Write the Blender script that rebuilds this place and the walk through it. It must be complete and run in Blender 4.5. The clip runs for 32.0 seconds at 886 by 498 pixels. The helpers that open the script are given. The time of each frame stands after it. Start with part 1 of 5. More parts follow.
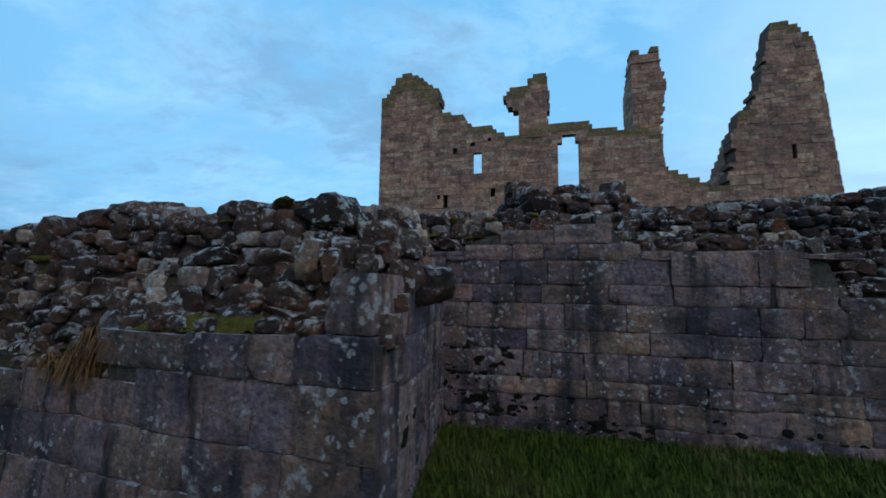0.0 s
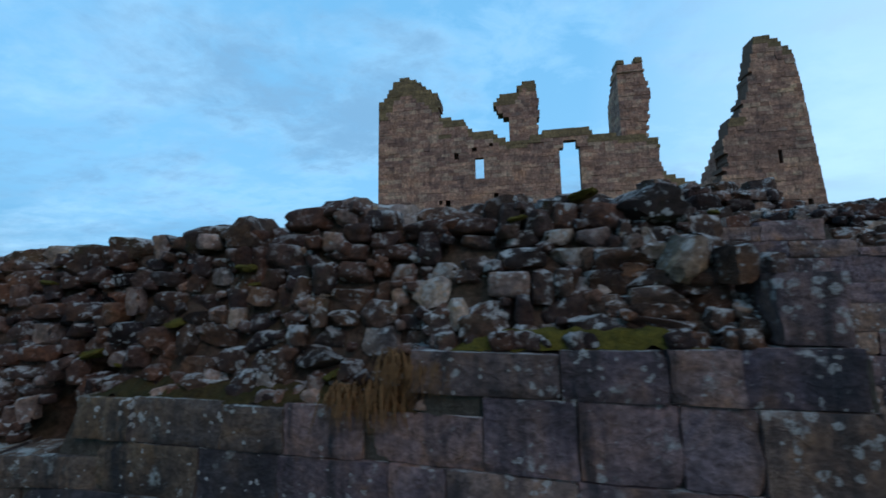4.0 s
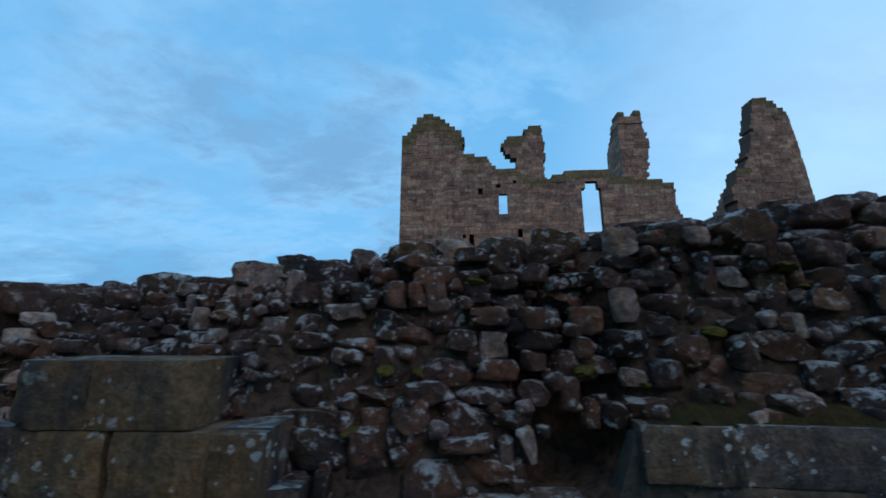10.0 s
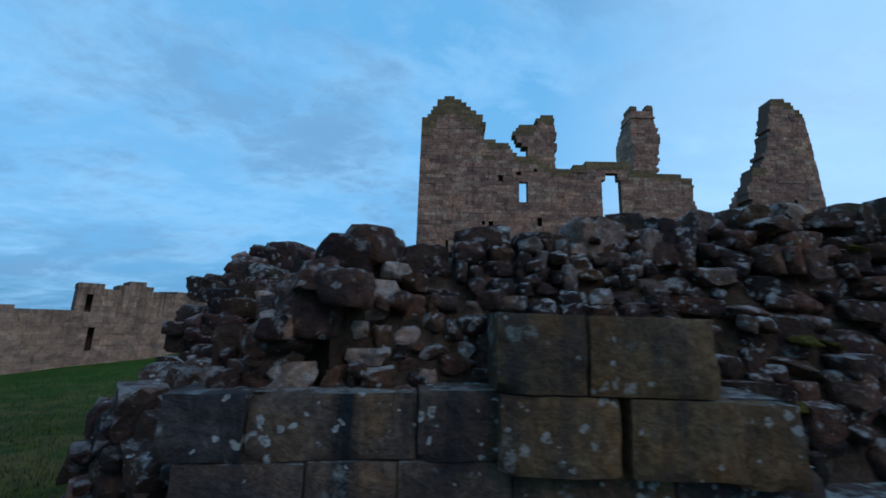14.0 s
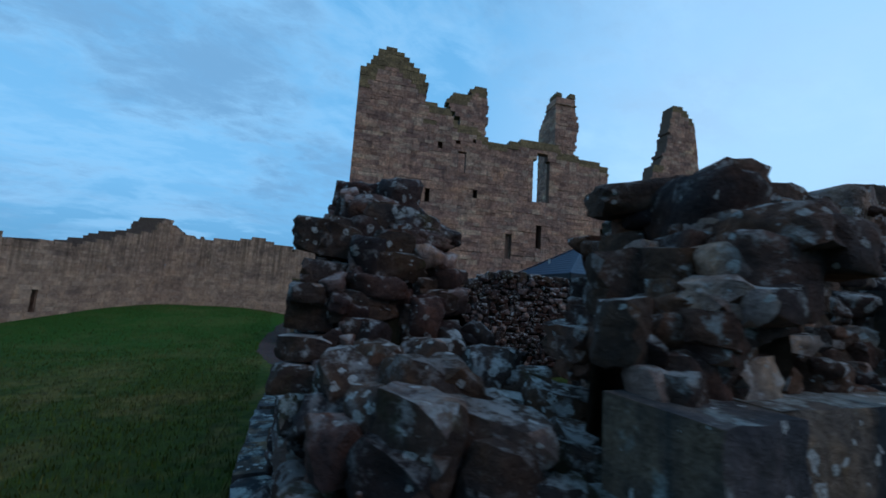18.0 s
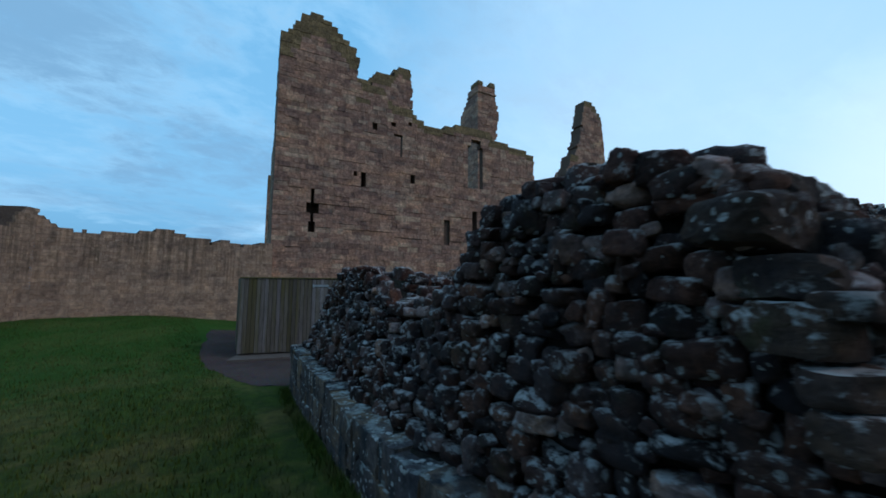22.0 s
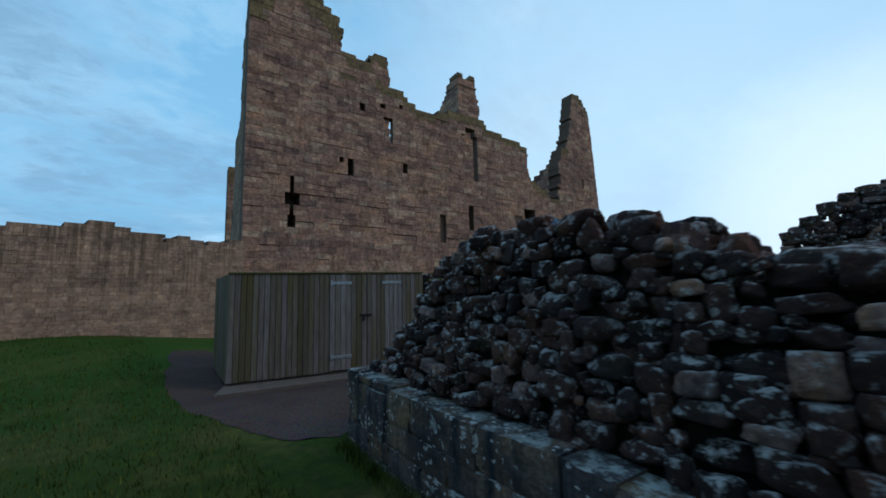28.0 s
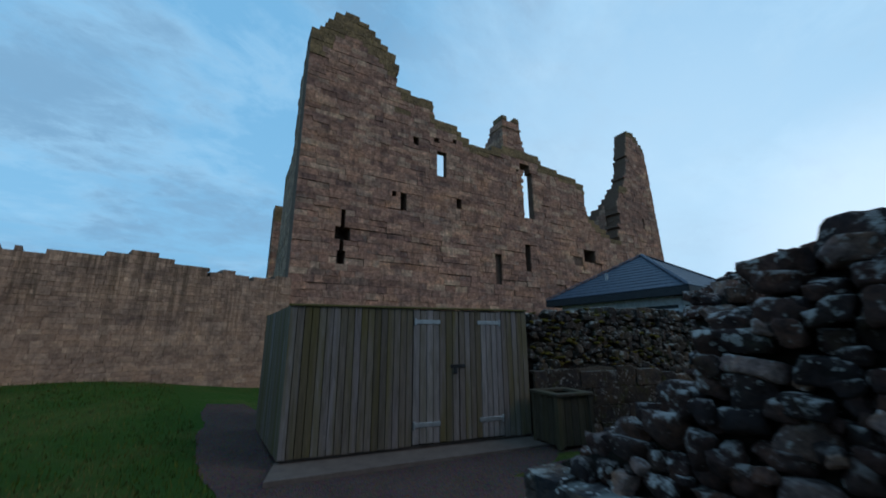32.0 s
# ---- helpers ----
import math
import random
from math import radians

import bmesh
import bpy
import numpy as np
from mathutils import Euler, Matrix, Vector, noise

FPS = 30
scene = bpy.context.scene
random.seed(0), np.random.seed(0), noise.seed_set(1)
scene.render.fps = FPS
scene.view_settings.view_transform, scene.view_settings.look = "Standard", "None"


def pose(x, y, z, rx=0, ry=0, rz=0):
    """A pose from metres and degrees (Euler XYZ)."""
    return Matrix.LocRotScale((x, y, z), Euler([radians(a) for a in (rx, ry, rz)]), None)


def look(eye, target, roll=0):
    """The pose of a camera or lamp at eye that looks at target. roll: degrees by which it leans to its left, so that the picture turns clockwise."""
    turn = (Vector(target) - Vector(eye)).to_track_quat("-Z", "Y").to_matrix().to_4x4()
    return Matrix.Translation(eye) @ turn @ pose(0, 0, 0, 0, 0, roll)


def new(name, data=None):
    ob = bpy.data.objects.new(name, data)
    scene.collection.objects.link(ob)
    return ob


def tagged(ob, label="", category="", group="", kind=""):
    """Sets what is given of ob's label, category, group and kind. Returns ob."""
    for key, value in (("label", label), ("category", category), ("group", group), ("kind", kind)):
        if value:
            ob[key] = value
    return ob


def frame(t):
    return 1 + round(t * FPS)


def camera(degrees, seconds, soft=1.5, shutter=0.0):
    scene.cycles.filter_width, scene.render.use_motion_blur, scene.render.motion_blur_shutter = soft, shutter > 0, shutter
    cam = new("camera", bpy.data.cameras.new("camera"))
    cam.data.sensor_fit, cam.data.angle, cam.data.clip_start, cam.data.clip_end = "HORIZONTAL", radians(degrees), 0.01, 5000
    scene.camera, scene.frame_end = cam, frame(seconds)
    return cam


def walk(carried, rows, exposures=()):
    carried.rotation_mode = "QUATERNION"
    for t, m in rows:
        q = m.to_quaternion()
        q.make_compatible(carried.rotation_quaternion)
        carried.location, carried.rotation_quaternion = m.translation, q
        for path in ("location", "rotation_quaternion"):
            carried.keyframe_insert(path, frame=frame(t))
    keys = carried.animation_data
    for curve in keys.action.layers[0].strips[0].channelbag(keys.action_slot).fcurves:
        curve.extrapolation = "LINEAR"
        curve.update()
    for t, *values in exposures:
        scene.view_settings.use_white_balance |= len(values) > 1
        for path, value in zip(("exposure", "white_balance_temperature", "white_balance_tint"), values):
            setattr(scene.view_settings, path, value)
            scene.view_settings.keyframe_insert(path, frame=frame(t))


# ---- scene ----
# ---- camera ----
cam = camera(100.2, 32.0, soft=1.7, shutter=0.7)
PATH = [
    (0, (2.862, -0.542, 2.084), (2.714, 1.442, 2.288), 0.8),
    (0.5, (2.607, -0.506, 2.085), (2.525, 1.484, 2.276), 0.8),
    (1, (2.353, -0.474, 2.087), (2.300, 1.513, 2.311), 0.3),
    (1.5, (2.099, -0.446, 2.089), (2.065, 1.544, 2.285), -0.7),
    (2, (1.850, -0.419, 2.094), (1.847, 1.567, 2.330), -0.2),
    (2.5, (1.602, -0.388, 2.095), (1.662, 1.593, 2.364), -1.3),
    (3, (1.350, -0.354, 2.094), (1.449, 1.628, 2.344), -1.0),
    (3.5, (1.092, -0.319, 2.090), (1.140, 1.666, 2.329), -0.8),
    (5.5, (-0.015, -0.156, 2.031), (-0.021, 1.827, 2.291), -0.9),
    (6, (-0.280, -0.111, 2.022), (-0.250, 1.870, 2.301), -1.1),
    (6.5, (-0.545, -0.063, 2.013), (-0.541, 1.913, 2.321), -0.4),
    (7, (-0.811, -0.008, 2.006), (-0.826, 1.966, 2.331), -0.6),
    (7.5, (-1.072, 0.056, 1.998), (-1.075, 2.029, 2.327), -1.9),
    (8, (-1.331, 0.124, 1.987), (-1.249, 2.083, 2.380), -0.7),
    (8.5, (-1.588, 0.185, 1.974), (-1.535, 2.147, 2.357), 0.2),
    (9, (-1.839, 0.235, 1.956), (-1.769, 2.189, 2.376), -0.3),
    (9.5, (-2.085, 0.274, 1.936), (-1.935, 2.220, 2.373), -1.6),
    (10, (-2.329, 0.305, 1.915), (-2.146, 2.247, 2.355), 0.1),
    (10.5, (-2.578, 0.328, 1.892), (-2.411, 2.279, 2.298), -0.8),
    (11, (-2.835, 0.349, 1.876), (-2.652, 2.303, 2.261), 0.9),
    (11.5, (-3.099, 0.376, 1.863), (-2.888, 2.321, 2.278), 0.6),
    (12, (-3.361, 0.422, 1.850), (-3.118, 2.371, 2.226), -1.3),
    (12.5, (-3.614, 0.494, 1.834), (-3.362, 2.443, 2.205), -0.2),
    (13, (-3.856, 0.589, 1.812), (-3.606, 2.538, 2.185), 0.3),
    (13.5, (-4.088, 0.699, 1.788), (-3.850, 2.652, 2.147), 1.0),
    (14, (-4.313, 0.815, 1.764), (-4.039, 2.759, 2.144), 1.9),
    (14.5, (-4.535, 0.939, 1.741), (-4.236, 2.884, 2.103), 1.7),
    (15, (-4.752, 1.069, 1.722), (-4.392, 3.008, 2.055), 2.6),
    (15.5, (-4.956, 1.201, 1.699), (-4.565, 3.138, 2.007), 1.5),
    (17.5, (-5.537, 1.677, 1.695), (-4.837, 3.531, 1.963), 3.2),
    (18, (-5.720, 1.791, 1.700), (-4.942, 3.619, 1.935), 3.7),
    (18.5, (-5.915, 1.909, 1.710), (-5.088, 3.714, 1.957), 3.6),
    (19, (-6.125, 2.037, 1.720), (-5.248, 3.822, 1.935), 2.2),
    (19.5, (-6.345, 2.179, 1.730), (-5.404, 3.931, 1.946), 1.1),
    (20, (-6.555, 2.349, 1.738), (-5.486, 4.033, 1.892), 3.9),
    (20.5, (-6.736, 2.550, 1.742), (-5.659, 4.227, 1.910), 2.5),
    (21, (-6.888, 2.780, 1.742), (-5.763, 4.428, 1.887), 1.0),
    (21.5, (-7.015, 3.026, 1.735), (-5.842, 4.637, 1.904), 1.9),
    (22, (-7.124, 3.289, 1.720), (-5.905, 4.864, 1.903), 0.4),
    (22.5, (-7.209, 3.558, 1.706), (-5.915, 5.078, 1.820), 3.3),
    (23, (-7.271, 3.829, 1.681), (-5.935, 5.314, 1.782), 2.2),
    (23.5, (-7.316, 4.097, 1.659), (-5.975, 5.573, 1.804), 0.4),
    (24, (-7.353, 4.360, 1.634), (-6.013, 5.839, 1.766), 1.1),
    (24.5, (-7.381, 4.622, 1.600), (-6.042, 6.099, 1.758), 0.7),
    (25, (-7.400, 4.886, 1.562), (-6.069, 6.369, 1.723), 0.6),
    (25.5, (-7.415, 5.140, 1.536), (-6.083, 6.624, 1.687), 1.0),
    (27.5, (-7.318, 6.202, 1.440), (-5.907, 7.579, 1.778), -0.5),
    (28, (-7.286, 6.500, 1.427), (-5.894, 7.918, 1.649), -1.5),
    (28.5, (-7.255, 6.791, 1.410), (-5.815, 8.154, 1.672), -1.4),
    (29, (-7.232, 7.077, 1.402), (-5.764, 8.415, 1.636), -0.9),
    (29.5, (-7.216, 7.350, 1.399), (-5.768, 8.686, 1.740), -2.7),
    (30, (-7.202, 7.624, 1.398), (-5.817, 9.040, 1.676), 0.5),
    (30.5, (-7.179, 7.889, 1.391), (-5.876, 9.373, 1.710), -0.9),
    (31, (-7.145, 8.148, 1.378), (-5.870, 9.645, 1.741), -0.3),
    (31.5, (-7.109, 8.395, 1.365), (-5.841, 9.893, 1.753), 0.2),
    (32, (-7.077, 8.636, 1.354), (-5.823, 10.118, 1.833), -0.3),
]

walk(cam, [(t, look(eye, target, roll)) for t, eye, target, roll in PATH],
     [(0.0, 0.06, 6000, 9), (6.0, 0.0, 5900, 9), (9.0, -0.12, 5750, 9), (15.0, -0.21, 5550, 9), (18.0, -0.20, 5600, 9), (22.0, -0.07, 6050, 10), (25.0, 0.03, 6400, 11), (28.0, -0.07, 6400, 11), (32.0, -0.18, 6320, 11)])

# ---- sky and sun ----
world = bpy.data.worlds.new("dusk_sky")
scene.world = world
world.use_nodes = True


def sky_nodes():
    nt = world.node_tree
    nt.nodes.clear()
    N, K = nt.nodes.new, nt.links.new
    out, bg = N("ShaderNodeOutputWorld"), N("ShaderNodeBackground")
    sky = N("ShaderNodeTexSky")
    sky.sky_type, sky.sun_disc = "NISHITA", False
    sky.sun_elevation, sky.sun_rotation = radians(9), radians(100)
    sky.air_density, sky.dust_density, sky.ozone_density = 1.0, 0.6, 2.5
    co = N("ShaderNodeTexCoord")
    sep = N("ShaderNodeSeparateXYZ")
    K(co.outputs["Generated"], sep.inputs[0])
    # clouds lie on a high flat layer: the direction is divided by its height
    z = N("ShaderNodeMath"); z.operation = "MAXIMUM"; z.inputs[1].default_value = 0.0
    K(sep.outputs["Z"], z.inputs[0])
    za = N("ShaderNodeMath"); za.operation = "ADD"; za.inputs[1].default_value = 0.22
    K(z.outputs[0], za.inputs[0])
    dx = N("ShaderNodeMath"); dx.operation = "DIVIDE"
    dy = N("ShaderNodeMath"); dy.operation = "DIVIDE"
    K(sep.outputs["X"], dx.inputs[0]); K(za.outputs[0], dx.inputs[1])
    K(sep.outputs["Y"], dy.inputs[0]); K(za.outputs[0], dy.inputs[1])
    com = N("ShaderNodeCombineXYZ")
    K(dx.outputs[0], com.inputs[0]); K(dy.outputs[0], com.inputs[1])
    mp = N("ShaderNodeMapping")
    mp.inputs["Rotation"].default_value = (0, 0, radians(35))
    mp.inputs["Scale"].default_value = (0.8, 1.15, 1)
    mp.inputs["Location"].default_value = (2.1, 0.9, 0)
    K(com.outputs[0], mp.inputs[0])
    n1, n2, n3 = N("ShaderNodeTexNoise"), N("ShaderNodeTexNoise"), N("ShaderNodeTexNoise")
    for n, sc, de, ro, di in ((n1, 1.5, 9, 0.60, 0.25), (n2, 7.0, 8, 0.68, 0.4), (n3, 1.3, 7, 0.64, 0.3)):
        n.inputs["Scale"].default_value, n.inputs["Detail"].default_value = sc, de
        n.inputs["Roughness"].default_value, n.inputs["Distortion"].default_value = ro, di
    K(mp.outputs[0], n1.inputs[0]); K(mp.outputs[0], n2.inputs[0])
    off = N("ShaderNodeVectorMath"); off.operation = "ADD"; off.inputs[1].default_value = (7.3, 2.6, 4.0)
    K(mp.outputs[0], off.inputs[0]); K(off.outputs[0], n3.inputs[0])
    sm = N("ShaderNodeMath"); sm.operation = "MULTIPLY_ADD"; sm.inputs[1].default_value = 0.40
    K(n2.outputs[0], sm.inputs[0]); K(n1.outputs[0], sm.inputs[2])
    cov = N("ShaderNodeMapRange")
    cov.inputs["From Min"].default_value, cov.inputs["From Max"].default_value = 0.60, 0.86
    K(sm.outputs[0], cov.inputs["Value"])
    sd = N("ShaderNodeMath"); sd.operation = "MULTIPLY_ADD"; sd.inputs[1].default_value = 0.22
    K(n2.outputs[0], sd.inputs[0]); K(n3.outputs[0], sd.inputs[2])
    shade = N("ShaderNodeMapRange")
    shade.inputs["From Min"].default_value, shade.inputs["From Max"].default_value = 0.54, 0.70
    K(sd.outputs[0], shade.inputs["Value"])
    cl = N("ShaderNodeMix"); cl.data_type = "RGBA"
    cl.inputs["A"].default_value, cl.inputs["B"].default_value = CLOUD_LIGHT, CLOUD_DARK
    K(shade.outputs[0], cl.inputs["Factor"])
    gain = N("ShaderNodeMix"); gain.data_type = "RGBA"; gain.blend_type = "MULTIPLY"; gain.inputs["Factor"].default_value = 1
    gain.inputs["B"].default_value = SKY_GAIN
    K(sky.outputs[0], gain.inputs["A"])
    # thin high veil over the clear sky
    veil = N("ShaderNodeMix"); veil.data_type = "RGBA"; veil.inputs["Factor"].default_value = 0.8
    K(gain.outputs["Result"], veil.inputs["A"])
    grad = N("ShaderNodeMapRange")
    grad.inputs["From Min"].default_value, grad.inputs["From Max"].default_value = -0.02, 0.62
    K(sep.outputs["Z"], grad.inputs["Value"])
    ramp = N("ShaderNodeValToRGB")
    K(grad.outputs[0], ramp.inputs[0])
    ramp.color_ramp.elements[0].color, ramp.color_ramp.elements[1].color = SKY_LOW, SKY_HIGH
    mid = ramp.color_ramp.elements.new(0.38); mid.color = SKY_MID
    K(ramp.outputs[0], veil.inputs["B"])
    mix = N("ShaderNodeMix"); mix.data_type = "RGBA"
    f = N("ShaderNodeMath"); f.operation = "MULTIPLY"; f.inputs[1].default_value = 0.9
    K(cov.outputs[0], f.inputs[0])
    K(f.outputs[0], mix.inputs["Factor"]); K(veil.outputs["Result"], mix.inputs["A"]); K(cl.outputs["Result"], mix.inputs["B"])
    # a soft grey bank drifting above the keep
    bank = N("ShaderNodeVectorMath"); bank.operation = "DOT_PRODUCT"; bank.inputs[1].default_value = (-0.20, 0.855, 0.48)
    K(co.outputs["Generated"], bank.inputs[0])
    near = N("ShaderNodeMapRange"); near.interpolation_type = "SMOOTHSTEP"
    near.inputs["From Min"].default_value, near.inputs["From Max"].default_value = 0.82, 1.0
    K(bank.outputs["Value"], near.inputs["Value"])
    lump = N("ShaderNodeMapRange"); lump.interpolation_type = "SMOOTHSTEP"
    lump.inputs["From Min"].default_value, lump.inputs["From Max"].default_value = 0.68, 0.88
    K(sm.outputs[0], lump.inputs["Value"])
    both = N("ShaderNodeMath"); both.operation = "MULTIPLY"
    K(near.outputs[0], both.inputs[0]); K(lump.outputs[0], both.inputs[1])
    grey = N("ShaderNodeMix"); grey.data_type = "RGBA"; grey.inputs["B"].default_value = CLOUD_BANK
    K(both.outputs[0], grey.inputs["Factor"]); K(mix.outputs["Result"], grey.inputs["A"])
    # the side of the low sun is brighter
    dot = N("ShaderNodeVectorMath"); dot.operation = "DOT_PRODUCT"; dot.inputs[1].default_value = (0.93, 0.30, 0.2)
    K(co.outputs["Generated"], dot.inputs[0])
    glow = N("ShaderNodeMapRange"); glow.inputs["From Min"].default_value = 0.66; glow.inputs["From Max"].default_value = 1.0
    glow.inputs["To Min"].default_value = 0.0; glow.inputs["To Max"].default_value = 0.75
    K(dot.outputs["Value"], glow.inputs["Value"])
    fin = N("ShaderNodeMix"); fin.data_type = "RGBA"; fin.inputs["B"].default_value = SKY_EAST
    K(glow.outputs[0], fin.inputs["Factor"]); K(grey.outputs["Result"], fin.inputs["A"])
    low = N("ShaderNodeVectorMath"); low.operation = "DOT_PRODUCT"; low.inputs[1].default_value = (0.985, -0.10, 0.10)
    K(co.outputs["Generated"], low.inputs[0])
    lobe = N("ShaderNodeMapRange"); lobe.interpolation_type = "SMOOTHSTEP"
    lobe.inputs["From Min"].default_value, lobe.inputs["From Max"].default_value = 0.93, 1.0
    lobe.inputs["To Max"].default_value = 0.38
    K(low.outputs["Value"], lobe.inputs["Value"])
    pale = N("ShaderNodeMix"); pale.data_type = "RGBA"; pale.inputs["B"].default_value = (1.25, 1.35, 1.40, 1)
    K(lobe.outputs[0], pale.inputs["Factor"]); K(fin.outputs["Result"], pale.inputs["A"])
    dot2 = N("ShaderNodeVectorMath"); dot2.operation = "DOT_PRODUCT"; dot2.inputs[1].default_value = (0.55, 0.68, 0.48)
    K(co.outputs["Generated"], dot2.inputs[0])
    fall = N("ShaderNodeMapRange")
    fall.inputs["From Min"].default_value, fall.inputs["From Max"].default_value = -0.9, 0.2
    fall.inputs["To Min"].default_value, fall.inputs["To Max"].default_value = 0.28, 1.0
    K(dot2.outputs["Value"], fall.inputs["Value"])
    dim = N("ShaderNodeVectorMath"); dim.operation = "SCALE"
    K(pale.outputs["Result"], dim.inputs[0]); K(fall.outputs[0], dim.inputs["Scale"])
    K(dim.outputs[0], bg.inputs[0])
    bg.inputs[1].default_value = 0.1 * SKY_STRENGTH
    K(bg.outputs[0], out.inputs[0])


SKY_STRENGTH = 10.0
SKY_GAIN = (0.05, 0.065, 0.08, 1)
SKY_LOW, SKY_MID, SKY_HIGH = (0.155, 0.415, 0.69, 1), (0.335, 0.73, 1.08, 1), (0.265, 0.65, 1.02, 1)
CLOUD_LIGHT, CLOUD_DARK = (0.48, 0.80, 1.06, 1), (0.245, 0.455, 0.68, 1)
CLOUD_BANK = (0.245, 0.475, 0.71, 1)
SKY_EAST = (0.66, 0.92, 1.12, 1)
sky_nodes()
sun = new("sun", bpy.data.lights.new("sun", "SUN"))
sun.data.energy, sun.data.angle, sun.data.color = 0.5, radians(25), (1.0, 0.78, 0.62)
sun.matrix_world = look((0, 0, 30), (-18, 34, -2))


# ---- materials ----
def tree(name, rough=0.9):
    m = bpy.data.materials.new(name)
    m.use_nodes = True
    nt = m.node_tree
    b = nt.nodes["Principled BSDF"]
    b.inputs["Roughness"].default_value = rough
    b.inputs["Specular IOR Level"].default_value = 0.25
    return m, nt, b


def node(nt, kind, **ins):
    n = nt.nodes.new(kind)
    for k, v in ins.items():
        n.inputs[k.replace("_", " ")].default_value = v
    return n


def mixc(nt, fac, a, b, blend="MIX"):
    n = nt.nodes.new("ShaderNodeMix")
    n.data_type, n.blend_type = "RGBA", blend
    for key, v in (("Factor", fac), ("A", a), ("B", b)):
        if isinstance(v, bpy.types.NodeSocket):
            nt.links.new(v, n.inputs[key])
        else:
            n.inputs[key].default_value = v
    return n.outputs["Result"]


def band(nt, value, lo, hi, a=0.0, b=1.0):
    n = nt.nodes.new("ShaderNodeMapRange")
    n.inputs["From Min"].default_value, n.inputs["From Max"].default_value = lo, hi
    n.inputs["To Min"].default_value, n.inputs["To Max"].default_value = a, b
    nt.links.new(value, n.inputs["Value"])
    return n.outputs[0]


def mathn(nt, op, a, b):
    n = nt.nodes.new("ShaderNodeMath")
    n.operation = op
    for i, v in enumerate((a, b)):
        if isinstance(v, bpy.types.NodeSocket):
            nt.links.new(v, n.inputs[i])
        else:
            n.inputs[i].default_value = v
    return n.outputs[0]


def noise_of(nt, vec, scale, detail=5, rough=0.6, distort=0.0):
    n = node(nt, "ShaderNodeTexNoise", Scale=scale, Detail=detail, Roughness=rough, Distortion=distort)
    nt.links.new(vec, n.inputs["Vector"])
    return n.outputs[0]


def place(nt, shift=True, stretch=(1, 1, 1)):
    """World position, shifted from piece to piece."""
    g = nt.nodes.new("ShaderNodeNewGeometry")
    mp = nt.nodes.new("ShaderNodeMapping")
    mp.inputs["Scale"].default_value = stretch
    nt.links.new(g.outputs["Position"], mp.inputs[0])
    oi = nt.nodes.new("ShaderNodeObjectInfo")
    r = mathn(nt, "FRACT", mathn(nt, "ADD", oi.outputs["Random"], g.outputs["Random Per Island"]), 0)
    if not shift:
        return mp.outputs[0], r
    k = mathn(nt, "MULTIPLY", r, 37.0)
    add = nt.nodes.new("ShaderNodeVectorMath")
    add.operation = "ADD"
    c = nt.nodes.new("ShaderNodeCombineXYZ")
    for i in range(3):
        nt.links.new(k, c.inputs[i])
    nt.links.new(mp.outputs[0], add.inputs[0])
    nt.links.new(c.outputs[0], add.inputs[1])
    return add.outputs[0], r


def bump(nt, b, height, strength, dist=0.02):
    n = nt.nodes.new("ShaderNodeBump")
    n.inputs["Strength"].default_value, n.inputs["Distance"].default_value = strength, dist
    nt.links.new(height, n.inputs["Height"])
    nt.links.new(n.outputs[0], b.inputs["Normal"])


def ramp_of(nt, value, stops):
    n = nt.nodes.new("ShaderNodeValToRGB")
    el = n.color_ramp.elements
    el[0].position, el[0].color = stops[0][0], (*stops[0][1], 1)
    el[1].position, el[1].color = stops[-1][0], (*stops[-1][1], 1)
    for p, c in stops[1:-1]:
        e = el.new(p)
        e.color = (*c, 1)
    nt.links.new(value, n.inputs[0])
    return n.outputs[0]


def n_z(nt):
    g = nt.nodes.new("ShaderNodeNewGeometry")
    q = nt.nodes.new("ShaderNodeSeparateXYZ")
    nt.links.new(g.outputs["Normal"], q.inputs[0])
    return q.outputs["Z"]


